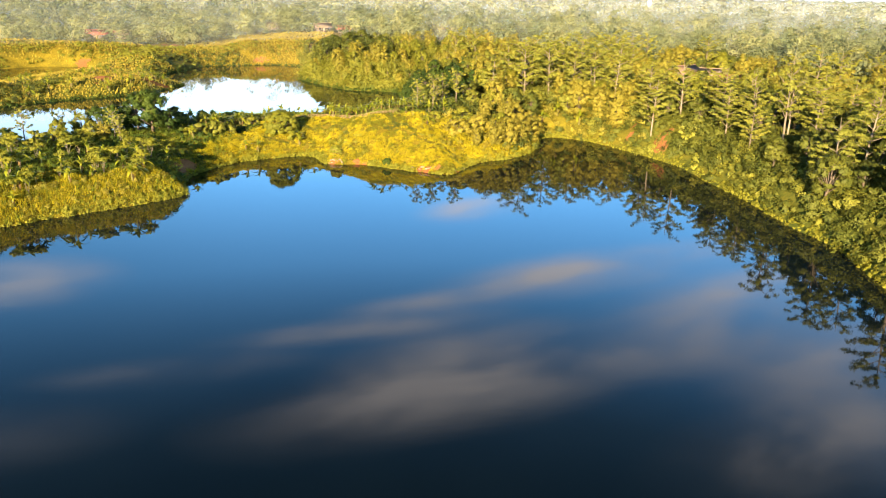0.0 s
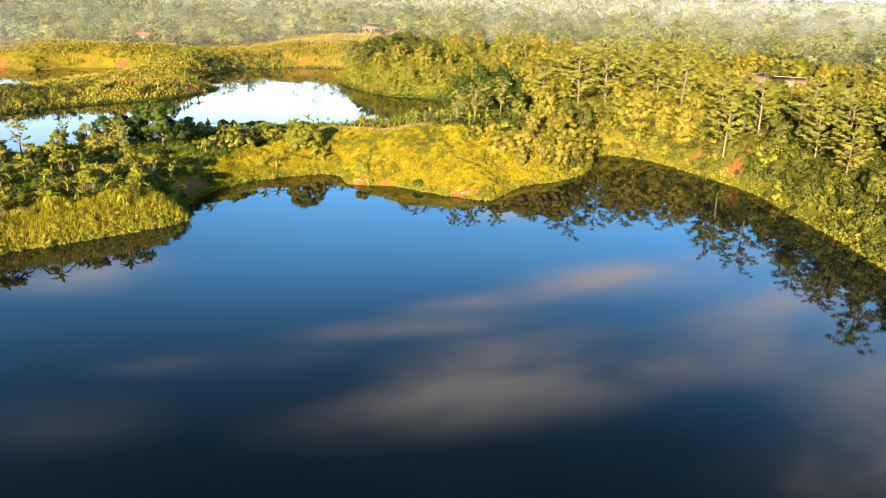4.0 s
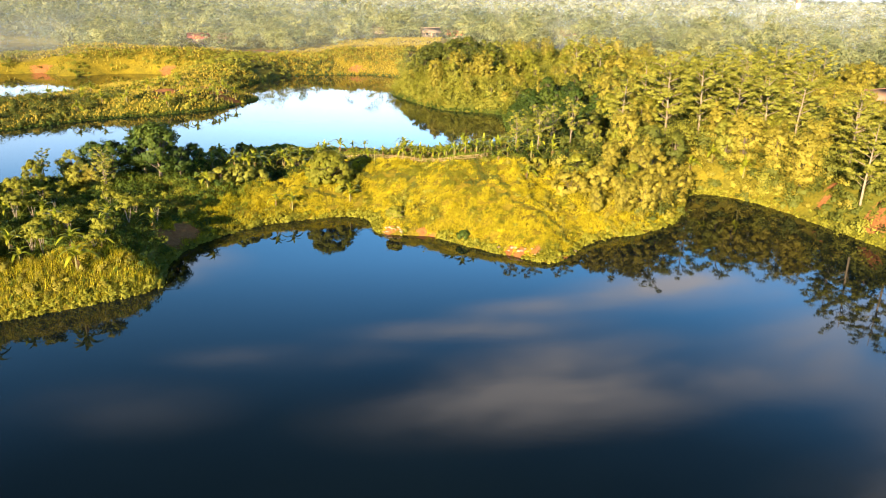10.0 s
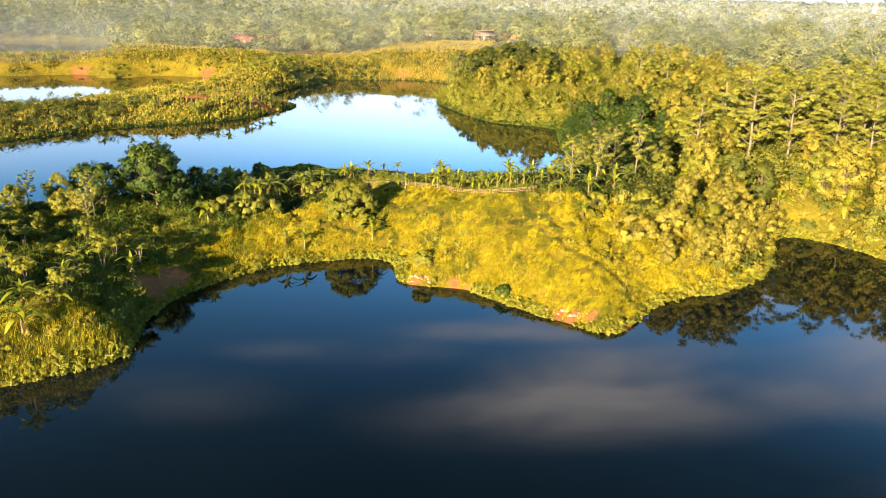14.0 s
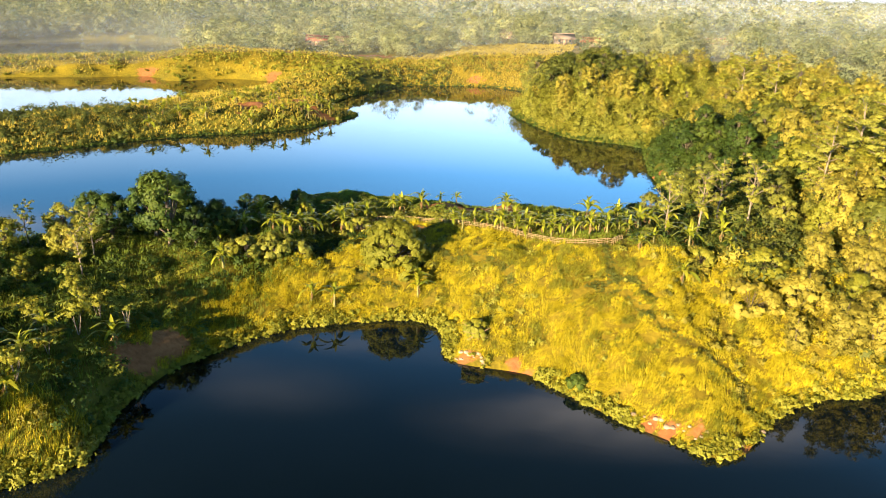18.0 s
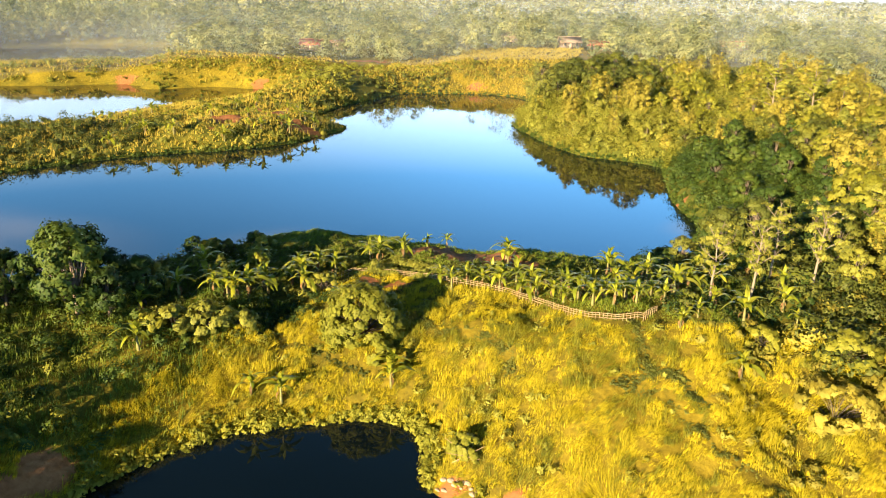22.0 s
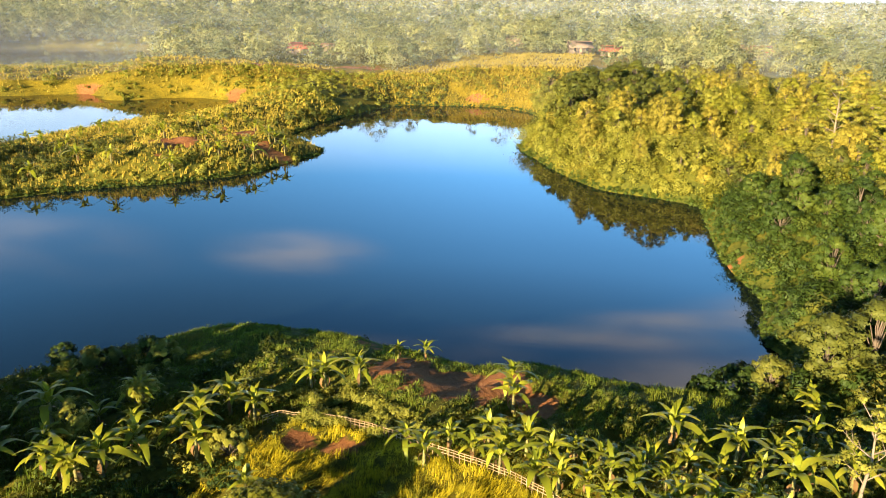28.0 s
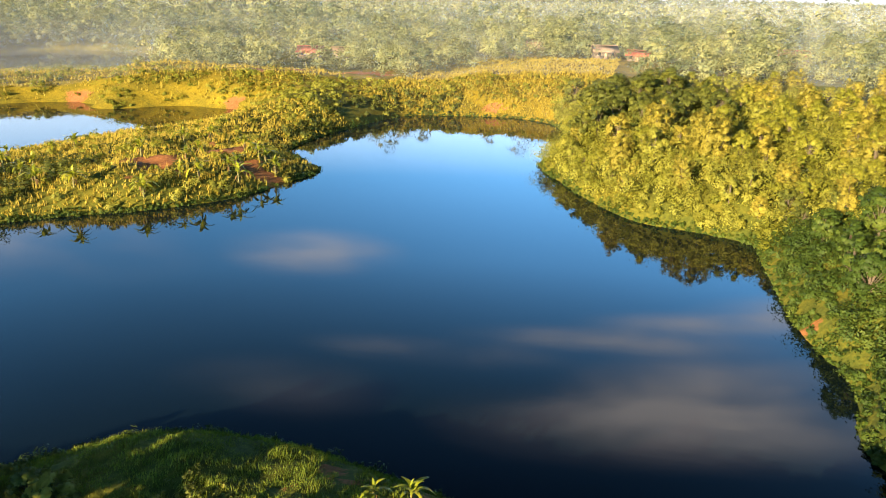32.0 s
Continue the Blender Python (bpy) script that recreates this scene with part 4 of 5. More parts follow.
ok = (d > 0.4) & (rs.uniform(0, 1, len(x)) < 0.8)
thicket("island_thicket", "dark green bushes on the island's low end", x[ok], y[ok], (0.8, 2.2), 130, (0.42, 0.30), LEAF_DEEP, 139)
x, y = jitter(rs, -235, -20, 190, 300, 2.3)
d = shore_distance(x, y)
ok = (d > 0.3) & (d < 26) & ((y > 234) | (x < -130)) & (rs.uniform(0, 1, len(x)) < np.where(waves(x, y, 59, 16) > 0.1, 0.75, 0.25)) & (bareness(x, y) < 0.3)
thicket("far_bank_scrub", "golden grass and bushes on the far bank", x[ok], y[ok], (0.8, 2.3), 70, (0.55, 0.36), LEAF_MID, 38, 0.15, 0.7)
x, y = jitter(rs, -100, -52, 196, 262, 2.4)
d = shore_distance(x, y)
# Shaded side and sunlit top of the neck are put into two leaf colours.
low = (d > 0.3) & (d < 8) & (x > -82) & (rs.uniform(0, 1, len(x)) < 0.8)
high = (d >= 8) & (rs.uniform(0, 1, len(x)) < 0.3)
thicket("neck_scrub", "bushes darkened for the shaded lake side of the neck", x[low], y[low], (0.8, 2.0), 90, (0.55, 0.38), LEAF_DEEP, 138)
thicket("neck_top_scrub", "paler yellow-green growth coloured for the sunlit top of the neck", x[high], y[high], (0.6, 1.7), 80, (0.5, 0.34), LEAF_LIME, 238)
x, y = jitter(rs, -52, 20, 58, 92, 1.15)
ok = land(x, y, 0.6) & ((x < -27) | (x > 7)) & (bareness(x, y) < 0.4) & ~((x < -22) & (x > -41) & (y > 80)) & ~((x > -9) & (x < 7) & (y > 80)) & (y > 64 - 0.5 * np.abs(x - 14))
thicket("garden_scrub", "leafy green crops and bushes behind the meadow", x[ok], y[ok], (0.3, 0.95), 46, (0.32, 0.22), LEAF_DEEP, 39)
x, y = jitter(rs, -30, 10, 66, 88, 0.8)
ok = land(x, y, 3) & (y > fence_line(x) + 0.8) & (bareness(x, y) < 0.35) & (y < 82 - 0.12 * (x + 20))
# Weeds get the darkest leaves, as shade put beneath the trees.
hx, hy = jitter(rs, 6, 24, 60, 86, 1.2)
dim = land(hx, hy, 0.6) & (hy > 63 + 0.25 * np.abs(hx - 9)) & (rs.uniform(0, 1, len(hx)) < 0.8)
thicket("shade_weeds", "leafy weeds darkened for the shade under the thin trees", hx[dim], hy[dim], (0.4, 1.1), 60, (0.3, 0.2), LEAF_DARK_SHADED, 149)
HEDGE = [(-22.1, 75.6), (-19.8, 77.2), (-17.1, 75.9), (-15.0, 74.5)]
HEDGE_FRONT = [(-23.4, 73.1), (-21.1, 73.5), (-18.4, 73.6), (-15.9, 72.6)]
ok &= line_distance(x, y, HEDGE) > 0.7
thicket("crop_bed", "low dark green crop plants in the garden", x[ok], y[ok], (0.2, 0.45), 26, (0.24, 0.17), LEAF_DEEP, 140, 0.4)
# rows of pale young crops
t = np.repeat(np.linspace(0, 1, 70), 3)
for k, line in enumerate([HEDGE, HEDGE_FRONT, [(-25.3, 75.6), (-23.6, 77.6), (-19.7, 78.9)], [(-21.5, 74.3), (-17, 74.6), (-12.5, 72.4)]]):
    at = np.linspace(0, 1, len(line))
    lx, ly = np.array(line).T
    x, y = np.interp(t, at, lx) + rs.normal(0, 0.15, len(t)), np.interp(t, at, ly) + rs.normal(0, 0.15, len(t))
    thicket("crop_row", "bed of pale green young crop plants", x, y, (0.3, 0.55) if k < 2 else (0.2, 0.36), 34, (0.2, 0.14), LEAF_LIME, 141 + k, 0.6)
# rows of dark crops beside the west end of the meadow
x, y = jitter(rs, -29.5, -23, 58.5, 68, 0.45)
ok = (y > 59.2 + 1.05 * (x + 27.1)) & (y < 64.2 + 1.05 * (x + 28.9)) & (np.abs(waves(x * 0 + (x + y) * 0.7, y * 0, 3, 3)) > 0.12)
thicket("dark_crop_rows", "rows of dark leafy crops beside the meadow", x[ok], y[ok], (0.3, 0.5), 34, (0.22, 0.15), LEAF_DARK_SHADED, 145, 0.5)

x, y = jitter(rs, 34, 126, 66, 172, 2.6)
ok = land(x, y, 6) & (y > 0.55 * x + 34) & clear_of_houses(x, y)
pick = 0.5 + 0.5 * waves(x, y, 175, 14) + rs.normal(0, 0.25, len(x))
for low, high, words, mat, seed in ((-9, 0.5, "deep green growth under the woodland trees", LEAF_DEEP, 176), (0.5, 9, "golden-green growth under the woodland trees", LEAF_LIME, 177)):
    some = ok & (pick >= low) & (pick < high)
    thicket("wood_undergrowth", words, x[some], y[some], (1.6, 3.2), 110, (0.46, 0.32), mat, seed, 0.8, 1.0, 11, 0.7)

# plants hanging over the water's edge
# The far lake's fringe takes dark leaves that continue the bank's shade.
edge_words = (("shore_fringe_near", "leafy plants hanging over the near lake's edge", SHORES[0], LEAF_MID, 151), ("shore_fringe_far", "leafy plants along the far lake's edge", SHORES[1], LEAF_DARK_SHADED, 152))
for name, words, loop, mat, seed in edge_words:
    k = rs.randint(0, len(loop), 3800)
    u = rs.uniform(0, 1, (len(k), 1))
    p = loop[k] * (1 - u) + np.roll(loop, -1, 0)[k] * u + rs.normal(0, 0.45, (len(k), 2))
    keep = (p[:, 1] > -34) & (bareness(p[:, 0], p[:, 1]) < 0.2) & (shore_distance(p[:, 0], p[:, 1]) > -0.25) & (p[:, 0] > -110)
    thicket(name, words, p[keep, 0], p[keep, 1], (0.22, 0.65), 34, (0.30, 0.2), mat, seed, 0.35)

# leafy weeds scattered through the meadow
x, y = jitter(rs, -29, 30, 37, 76, 1.5)
ok = land(x, y, 0.4) & (y < fence_line(x) - 1) & (rs.uniform(0, 1, len(x)) < np.where(np.hypot(x + 6, y - 50.5) < 5, 0.9, 0.22))
thicket("meadow_weeds", "low leafy weeds among the grass", x[ok], y[ok], (0.3, 0.75), 45, (0.26, 0.18), LEAF_LIME, 160)
x, y = jitter(rs, 8, 27, 39, 64, 1.3)
ok = land(x, y, 0.4) & (x + 0.5 * (y - 38) > 17) & (rs.uniform(0, 1, len(x)) < 0.5)
thicket("tip_scrub", "golden bushes on the tip of the meadow", x[ok], y[ok], (0.4, 1.1), 70, (0.3, 0.21), LEAF_GOLD, 161)

# ---- grass ----
TRACKS = [[(-14.5, 63.6), (-12.1, 62.6), (-10.5, 62.8), (-7.7, 61.1), (-5.7, 59.1), (-5.3, 57.0)], [(2.5, 54.8), (4.4, 56.7), (5.4, 56.8), (6.8, 55.2), (7.8, 53.8)], [(3.1, 62.2), (3.8, 59.0), (4.2, 57.0)],
          [(2.2, 55.2), (5.3, 54.6), (7.7, 51.3), (11.8, 48.1), (14.4, 46.7), (15.0, 44.0)],
          [(-27, 61), (-24, 58.5), (-20, 57.5), (-15, 57)]]


x, y = jitter(rs, -36, 34, 36, 80, 0.215)
ok = land(x, y, 0.15) & (bareness(x, y) < 0.55) & (y < fence_line(x) - 0.3) & (dryness(x, y) + rs.normal(0, 0.1, len(x)) > 0.45)
ok &= (waves(x, y, 77, 5) + rs.normal(0, 0.3, len(x)) > -0.75) & (waves(x, y, 78, 1.7) + rs.normal(0, 0.35, len(x)) > -0.85)
for track in TRACKS:
    ok &= line_distance(x, y, track) > 0.5 + 0.25 * waves(x, y, 79, 2)
band = 1.3 * np.exp(-(line_distance(x, y, [(-11, 61), (-6, 60.5), (0, 57.5), (4, 54)]) / 3.2) ** 2)
ok &= x + rs.normal(0, 0.5, len(x)) > -31 + 0.37 * (y - 50)
lush = waves(x, y, 88, 9) + 0.6 * waves(x, y, 89, 3) + band + rs.normal(0, 0.35, len(x)) > 0.75
lodged_grass("meadow_grass", "tall golden grass bending in the low sun", x[ok & ~lush], y[ok & ~lush], 20, (0.3, 0.7), 0.016, GRASS_GOLD, 41)
lodged_grass("meadow_green_grass", "green patches among the golden grass", x[ok & lush], y[ok & lush], 20, (0.3, 0.65), 0.016, GRASS_OLIVE, 47)
# Weeds are kept dark so they also give the sunken tracks their shade.
for k, track in enumerate(TRACKS):
    t = rs.uniform(0, len(track) - 1, 55 * len(track))
    tx, ty = np.array(track).T
    x, y = np.interp(t, range(len(track)), tx) + rs.normal(0, 0.25, len(t)), np.interp(t, range(len(track)), ty) + rs.normal(0, 0.25, len(t))
    thicket("track_weeds", "low weeds darkened for the shade of a sunken track", x, y, (0.1, 0.27), 26, (0.16, 0.07), LEAF_DEEP, 180 + k, 0.15, 0.5)
x, y = jitter(rs, -56, 14, 60, 93, 0.3)
ok = land(x, y, 0.1) & (bareness(x, y) < 0.45) & (y > fence_line(x) + 0.5)
grass_field("mound_grass", "short green grass on the mounds by the lake", x[ok], y[ok], 12, (0.12, 0.32), 0.022, GRASS_GREEN, 42, 0.4, True)
x, y = jitter(rs, -80, -16, 238, 330, 1.0)
ok = land(x, y, 0.5) & (dryness(x, y) > 0.6)
grass_field("far_slope_grass", "smooth golden grass slope on the far shore", x[ok], y[ok], 8, (0.5, 1.0), 0.09, GRASS_DRY, 43, 0.35, True)
x, y = jitter(rs, -330, -100, 120, 290, 1.3)
ok = land(x, y, 0.4) & ((x < -150) | (y > 228)) & (rs.uniform(0, 1, len(x)) < 0.75) & (bareness(x, y) < 0.4)
grass_field("cliff_grass", "dry golden grass over the eroded far cliffs", x[ok], y[ok], 8, (0.5, 1.1), 0.09, GRASS_DRY, 44, 0.35, True)
x, y = jitter(rs, -122, -58, 98, 216, 0.9)
ok = land(x, y, 0.3) & (bareness(x, y) < 0.5)
grass_field("island_grass", "dry yellow-green grass on the low island", x[ok], y[ok], 8, (0.4, 0.9), 0.07, GRASS_DRY, 45, 0.35, True)
x, y = jitter(rs, -78, -27, 4, 66, 0.55)
ok = land(x, y, 0.2) & (bareness(x, y) < 0.5)
grass_field("strip_grass", "rank green grass between the bushes", x[ok], y[ok], 11, (0.3, 0.65), 0.028, GRASS_GREEN, 46, 0.35, True)
x, y = jitter(rs, -66, -28, 4, 29, 0.3)
ok = land(x, y, 0.1, 6.5)
grass_field("promontory_grass", "tall golden grass on the promontory bank", x[ok], y[ok], 12, (0.35, 0.8), 0.02, GRASS_GOLD, 48, 0.35, True)

# ---- banana plants ----
def banana_leaf(seed, mat, droop=1.0, name="banana_leaf"):
    """One broad arching leaf with a folded midrib and a torn edge."""
    r = random.Random(seed)
    n, length, w = 9, r.uniform(2.2, 2.8), r.uniform(0.21, 0.27)
    v, f = [], []
    for k in range(n + 1):
        u = k / n
        x = length * (0.97 * u - 0.2 * droop * u ** 3)
        z = length * (0.14 * math.sin(u * 2.6) - 0.5 * droop * u ** 2.6)
        half = 0.03 if u < 0.12 else w * math.sin(min(1, (u - 0.06) * 1.06) ** 0.75 * math.pi) ** 0.55 * r.uniform(0.82, 1.08) + 0.015
        fold = 0.30 * half
        v += [(x - r.uniform(0, 0.06), -half, z + fold * r.uniform(0.2, 1.2)), (x, 0, z), (x - r.uniform(0, 0.06), half, z + fold * r.uniform(0.2, 1.2))]
        if k:
            a = 3 * (k - 1)
            f += [(a, a + 1, a + 4, a + 3), (a + 1, a + 2, a + 5, a + 4)]
    return mesh_from(name, v, f, mat, True)


LEAF_SHAPES = [banana_leaf(k, LEAF_BANANA) for k in range(4)] + [banana_leaf(9, LEAF_BANANA, 0.15, "young_leaf")]
DRY_SHAPE = banana_leaf(14, LEAF_WITHERED, 1.2, "withered_leaf")
sv, sf = join_arrays([tube_arrays([(0, 0, -0.3), (0.02, 0, 0.4), (0.05, 0.02, 1.0), (0.06, 0.02, 1.5)], [0.17, 0.14, 0.11, 0.07], 8)])
STEM_SHAPE = mesh_from("banana_stem", sv, sf, STEM, True)


def banana_plant(seed):
    r = random.Random(seed)
    ob = thing("banana_plant", 0, 0, 0, "banana plant with broad arching yellow-green leaves", "banana plant", "banana plants")
    part("stem", STEM_SHAPE, ob, "pale green fibrous stem")
    n = r.randint(8, 12)
    for k in range(n):
        a, age = k * 2.4 + r.uniform(-0.3, 0.3), k / (n - 1)
        s = r.uniform(0.75, 1.1) * (0.85 + 0.2 * age)
        m = Matrix.LocRotScale((0.06, 0.02, 1.5 - 0.25 * age), Euler((r.uniform(-0.3, 0.3), -1.3 + 0.95 * age + r.uniform(-0.12, 0.12), a), "XYZ"), (s, s, s))
        part("leaf", LEAF_SHAPES[r.randrange(4)], ob, "", m)
    for k in range(2):
        part("withered_leaf", DRY_SHAPE, ob, "hanging brown withered leaf", Matrix.LocRotScale((0.05, 0.02, 1.15), Euler((0, 0.75, r.uniform(0, 6.28))), (0.5, 0.5, 0.5)))
    part("young_leaf", LEAF_SHAPES[4], ob, "upright bright young leaf", Matrix.LocRotScale((0.05, 0, 1.4), Euler((0.1, -1.4, r.uniform(0, 6.28))), (0.75, 0.75, 0.75)))
    return ob


BANANA_ROW = [(-14.0, 70.6), (-11.5, 70.9), (-8.2, 69.6), (-6.3, 69.0), (-4.9, 68.5), (-2.3, 66.3), (0.1, 64.0), (1.7, 63.4), (3.4, 64.0),
              (-0.8, 69.0), (3.1, 69.4), (5.3, 70.1), (6.6, 69.0), (8.8, 74.9), (1.6, 70.3), (-4.3, 71.3), (-2.2, 69.3),
              (-8.6, 77.2), (-26.7, 68.6), (-36.4, 63.2), (-30.9, 63.5), (-33.3, 52.8), (-23.9, 52.5), (-21.7, 52.9), (-14.4, 57.4), (-32.0, 69.9),
              (15.3, 71.4), (15.0, 68.3), (8.0, 63.3), (6.6, 61.5), (10.6, 57.7), (-14.3, 56.6), (-12.6, 69.6), (-10, 70.6), (-7, 71.5), (-5.5, 70.3), (-3.4, 68.4), (-1.2, 66.8), (0.9, 66.0), (2.6, 66.4), (4.6, 67.0), (2.0, 68.0), (-0.2, 70.8), (4.4, 72.2), (6.4, 72.5), (7.8, 70.5), (-2.8, 70.9), (5.6, 65.8), (9.4, 66.2), (11.5, 64.5), (-9.4, 72.6), (13.7, 77.9), (15.5, 65.5),
              (-28.5, 72.0), (-29.4, 66.8), (-8.2, 70.9), (4.1, 73.4), (7.4, 72.3), (10.4, 83.0), (9.6, 70.3), (-33.0, 63.5), (-34.3, 69.7), (-21.6, 65.3), (0.6, 69.4)]
BANANA_YARD = [(-23.4, 78.3), (-22.4, 78.5), (-19.8, 78.5), (-27.5, 70.3), (-28.3, 69.6), (-33.1, 72.2), (-9.2, 79.8), (1.0, 73.4), (10.0, 79.5), (-18.6, 83.9), (-16.6, 84.4)]
BANANA_STRIP = [(-52.1, 24.4), (-49.3, 25.5), (-45.7, 23.1), (-43.5, 24.3), (-41.8, 29.1), (-38.0, 26.2), (-48.8, 16.1), (-47.6, 18.6),
                (-43.3, 19.2), (-41.3, 22.4), (-51.2, 18.7), (-35.2, 27.0), (-48.5, 12.9), (-41.8, 32.7), (-37.2, 30.8), (-35.9, 23.0),
                (-42.0, 30.7), (-34.2, 36.9), (-36.9, 58.2), (-38.2, 34.4), (-54, 30), (-57, 22), (-60, 27), (-46, 35), (-50, 34),
                (-37.0, 68.6), (-30.3, 64.7), (-31.5, 63.3), (-30.1, 67.6), (-33.0, 72.3), (-34.5, 65.5), (-39, 64), (-27.6, 74.2), (-25.4, 73.5)]
BANANA_ISLE = [(-98.5, 143.0), (-85.5, 139.0), (-75.8, 141.6), (-67.4, 153.9), (-65.4, 162.5), (-80.6, 163.6), (-93.3, 129.8), (-91.4, 138.3),
               (-70, 158), (-78, 156), (-103, 150), (-108, 160), (-88, 158), (-72, 150), (-105.2, 146.2), (-93.5, 139.9), (-109.1, 166.7), (-85.1, 138.6), (-76.2, 142.0), (-90.6, 174.2), (-87.2, 178.0), (-74.7, 169.0), (-68.7, 165.3), (-69.7, 164.9), (-69.6, 154.8), (-74.0, 148.2), (-112, 150), (-116, 158), (7.7, 180), (17.4, 172.4), (42, 78), (46, 74), (38, 76), (55, 70)]
protos = [banana_plant(k) for k in range(5)]
used = 0
for places, low, high in ((BANANA_ROW, 0.55, 0.95), (BANANA_YARD, 0.75, 1.0), (BANANA_STRIP, 0.6, 1.05), (BANANA_ISLE, 0.8, 1.2)):
    bx, by = np.array(places).T
    for px, py, pz in zip(bx, by, height(bx, by)):
        s = random.Random(used + 3).uniform(low, high)
        if (px, py) == (-26.7, 68.6):
            s *= 1.4
        elif py > 83 and abs(px + 17.6) < 1.5:
            s *= 0.6
        m = Matrix.LocRotScale((px, py, pz), Euler((0, 0, used * 1.7)), (s, s, s))
        if used < len(protos):
            protos[used].matrix_basis = m
        else:
            copy_thing(protos[used % len(protos)], m).scale = (s, s, s)
        used += 1


# ---- bamboo fence ----
def bamboo_fence():
    line = np.array(FENCE, float)
    seg = np.hypot(*np.diff(line, axis=0).T)
    at = np.concatenate([[0], np.cumsum(seg)])
    n = int(at[-1] / 0.36)
    s = np.linspace(0, at[-1], n)
    x, y = np.interp(s, at, line[:, 0]), np.interp(s, at, line[:, 1])
    k = np.ones(15) / 15
    x[7:-7], y[7:-7] = np.convolve(x, k, "valid"), np.convolve(y, k, "valid")
    z = height(x, y)
    z[7:-7] = np.convolve(z, k, "valid")
    ob = thing("bamboo_fence", float(x[0]), float(y[0]), float(z[0]), "low pale bamboo picket fence curving along the garden", "fence")
    v, f = tube_arrays([(0, 0, -0.25), (0, 0, 0.66)], [0.024, 0.02], 6)
    picket = mesh_from("picket", v, f, BAMBOO)
    o = np.array((x[0], y[0], z[0]))
    r = random.Random(8)
    for px, py, pz in zip(x, y, z):
        m = Matrix.LocRotScale(Vector((px, py, pz)) - Vector(o), Euler((r.uniform(-0.06, 0.06), r.uniform(-0.06, 0.06), 0)), (1, 1, r.uniform(0.88, 1.08)))
        part("picket", picket, ob, "", m)
    for up in (0.22, 0.42, 0.58):
        for i in range(0, n - 1, 8):
            j = min(i + 9, n)
            pts = np.stack([x[i:j], y[i:j] + 0.035, z[i:j] + up], 1) - o
            rv, rf = tube_arrays(pts, [0.024] * len(pts), 6)
            part("rail", mesh_from("rail", rv, rf, BAMBOO, True), ob)


bamboo_fence()


# ---- shrubs of their own ----
def shrub(x, y, size, mat, seed, label, low=0.85, clumps=24, small=1.0):
    r = np.random.RandomState(seed)
    z = float(height(np.array([x]), np.array([y]))[0])
    ob = thing("shrub", x, y, z, label, "shrub", "shrubs")
    blobs, wood = [], []
    for k in range(clumps):
        a, e = r.uniform(0, 6.28), r.uniform(-0.45, 1.5)
        c = (math.cos(a) * math.cos(e) * size, math.sin(a) * math.cos(e) * size, 0.35 * size + math.sin(e) * size * low)
        blobs.append((*c, size * r.uniform(0.25, 0.42) * small))
        wood.append(tube_arrays([(0, 0, -0.2), (c[0] * 0.4, c[1] * 0.4, c[2] * 0.5), c], [0.03, 0.02, 0.006], 4))
    v, f = join_arrays(wood)
    part("woody_stem", mesh_from("woody_stem", v, f, BARK, True), ob, "thin brown branching stem")
    v, f, n, tone = clump_arrays(r, blobs, 220, 0.25, 0.15, hub=(0, 0, size * 0.3))
    part("foliage", mesh_from("foliage", v, f, mat, normals=n, tone=tone), ob)


for k, (x, y, size, mat, words) in enumerate([
        (-18.2, 61.2, 3.1, LEAF_MID, "big round green shrub in the golden grass"), (-15.9, 59.0, 1.2, LEAF_MID, "green shrub beside the big round shrub"),
        (-32.9, 57.0, 1.7, LEAF_LIME, "pale yellow-green shrub at the meadow's edge"), (-30.2, 58.0, 1.8, LEAF_LIME, "pale green shrub below the banana plants"),
        (-27.9, 58.9, 1.3, LEAF_LIME, "small pale green shrub beside dark crops"), (-34.6, 56.5, 1.2, LEAF_MID, "green shrub on the strip"), (-24.8, 69.2, 1.3, LEAF_LIME, "pale shrub near the fence start"),
        (16.4, 56.0, 2.2, LEAF_GOLD, "golden leafy shrub on the meadow"), (20.5, 57.0, 2.4, LEAF_GOLD, "golden leafy shrub by the trees"),
        (-7.0, 49.4, 1.0, LEAF_MID, "small green shrub on the bank"), (-10.2, 52.4, 0.7, LEAF_MID, "small shrub overhanging the water"),
        (2.2, 44.6, 0.7, LEAF_DARK_SHADED, "small dark shrub at the water's edge"), (18.0, 61.0, 1.8, LEAF_MID, "green shrub on the slope"),
        (12.5, 62.5, 1.3, LEAF_MID, "green shrub near the fence end"), 
        (-36.5, 79.5, 1.5, LEAF_LIME, "pale yellow-green shrub behind the mound"), (-41.0, 78.0, 1.6, LEAF_DEEP, "round dark shrub on the low shore"), (7.0, 88.0, 1.7, LEAF_DARK_SHADED, "dark bush on the lake shore"), (4.5, 87.0, 1.2, LEAF_DARK_SHADED, "dark bush by the lake")]):
    if k == 0:
        shrub(x, y, size, mat, 200, words, 0.85, 120, 0.72)
    else:
        shrub(x, y, size, mat, 200 + k, words, 0.75, 30, 0.85)


# ---- houses and the water tower ----
PLASTER = rough("old_plaster", [(0.3, (0.06, 0.05, 0.04)), (0.55, (0.09, 0.075, 0.06)), (0.8, (0.13, 0.11, 0.09))], 0.6)
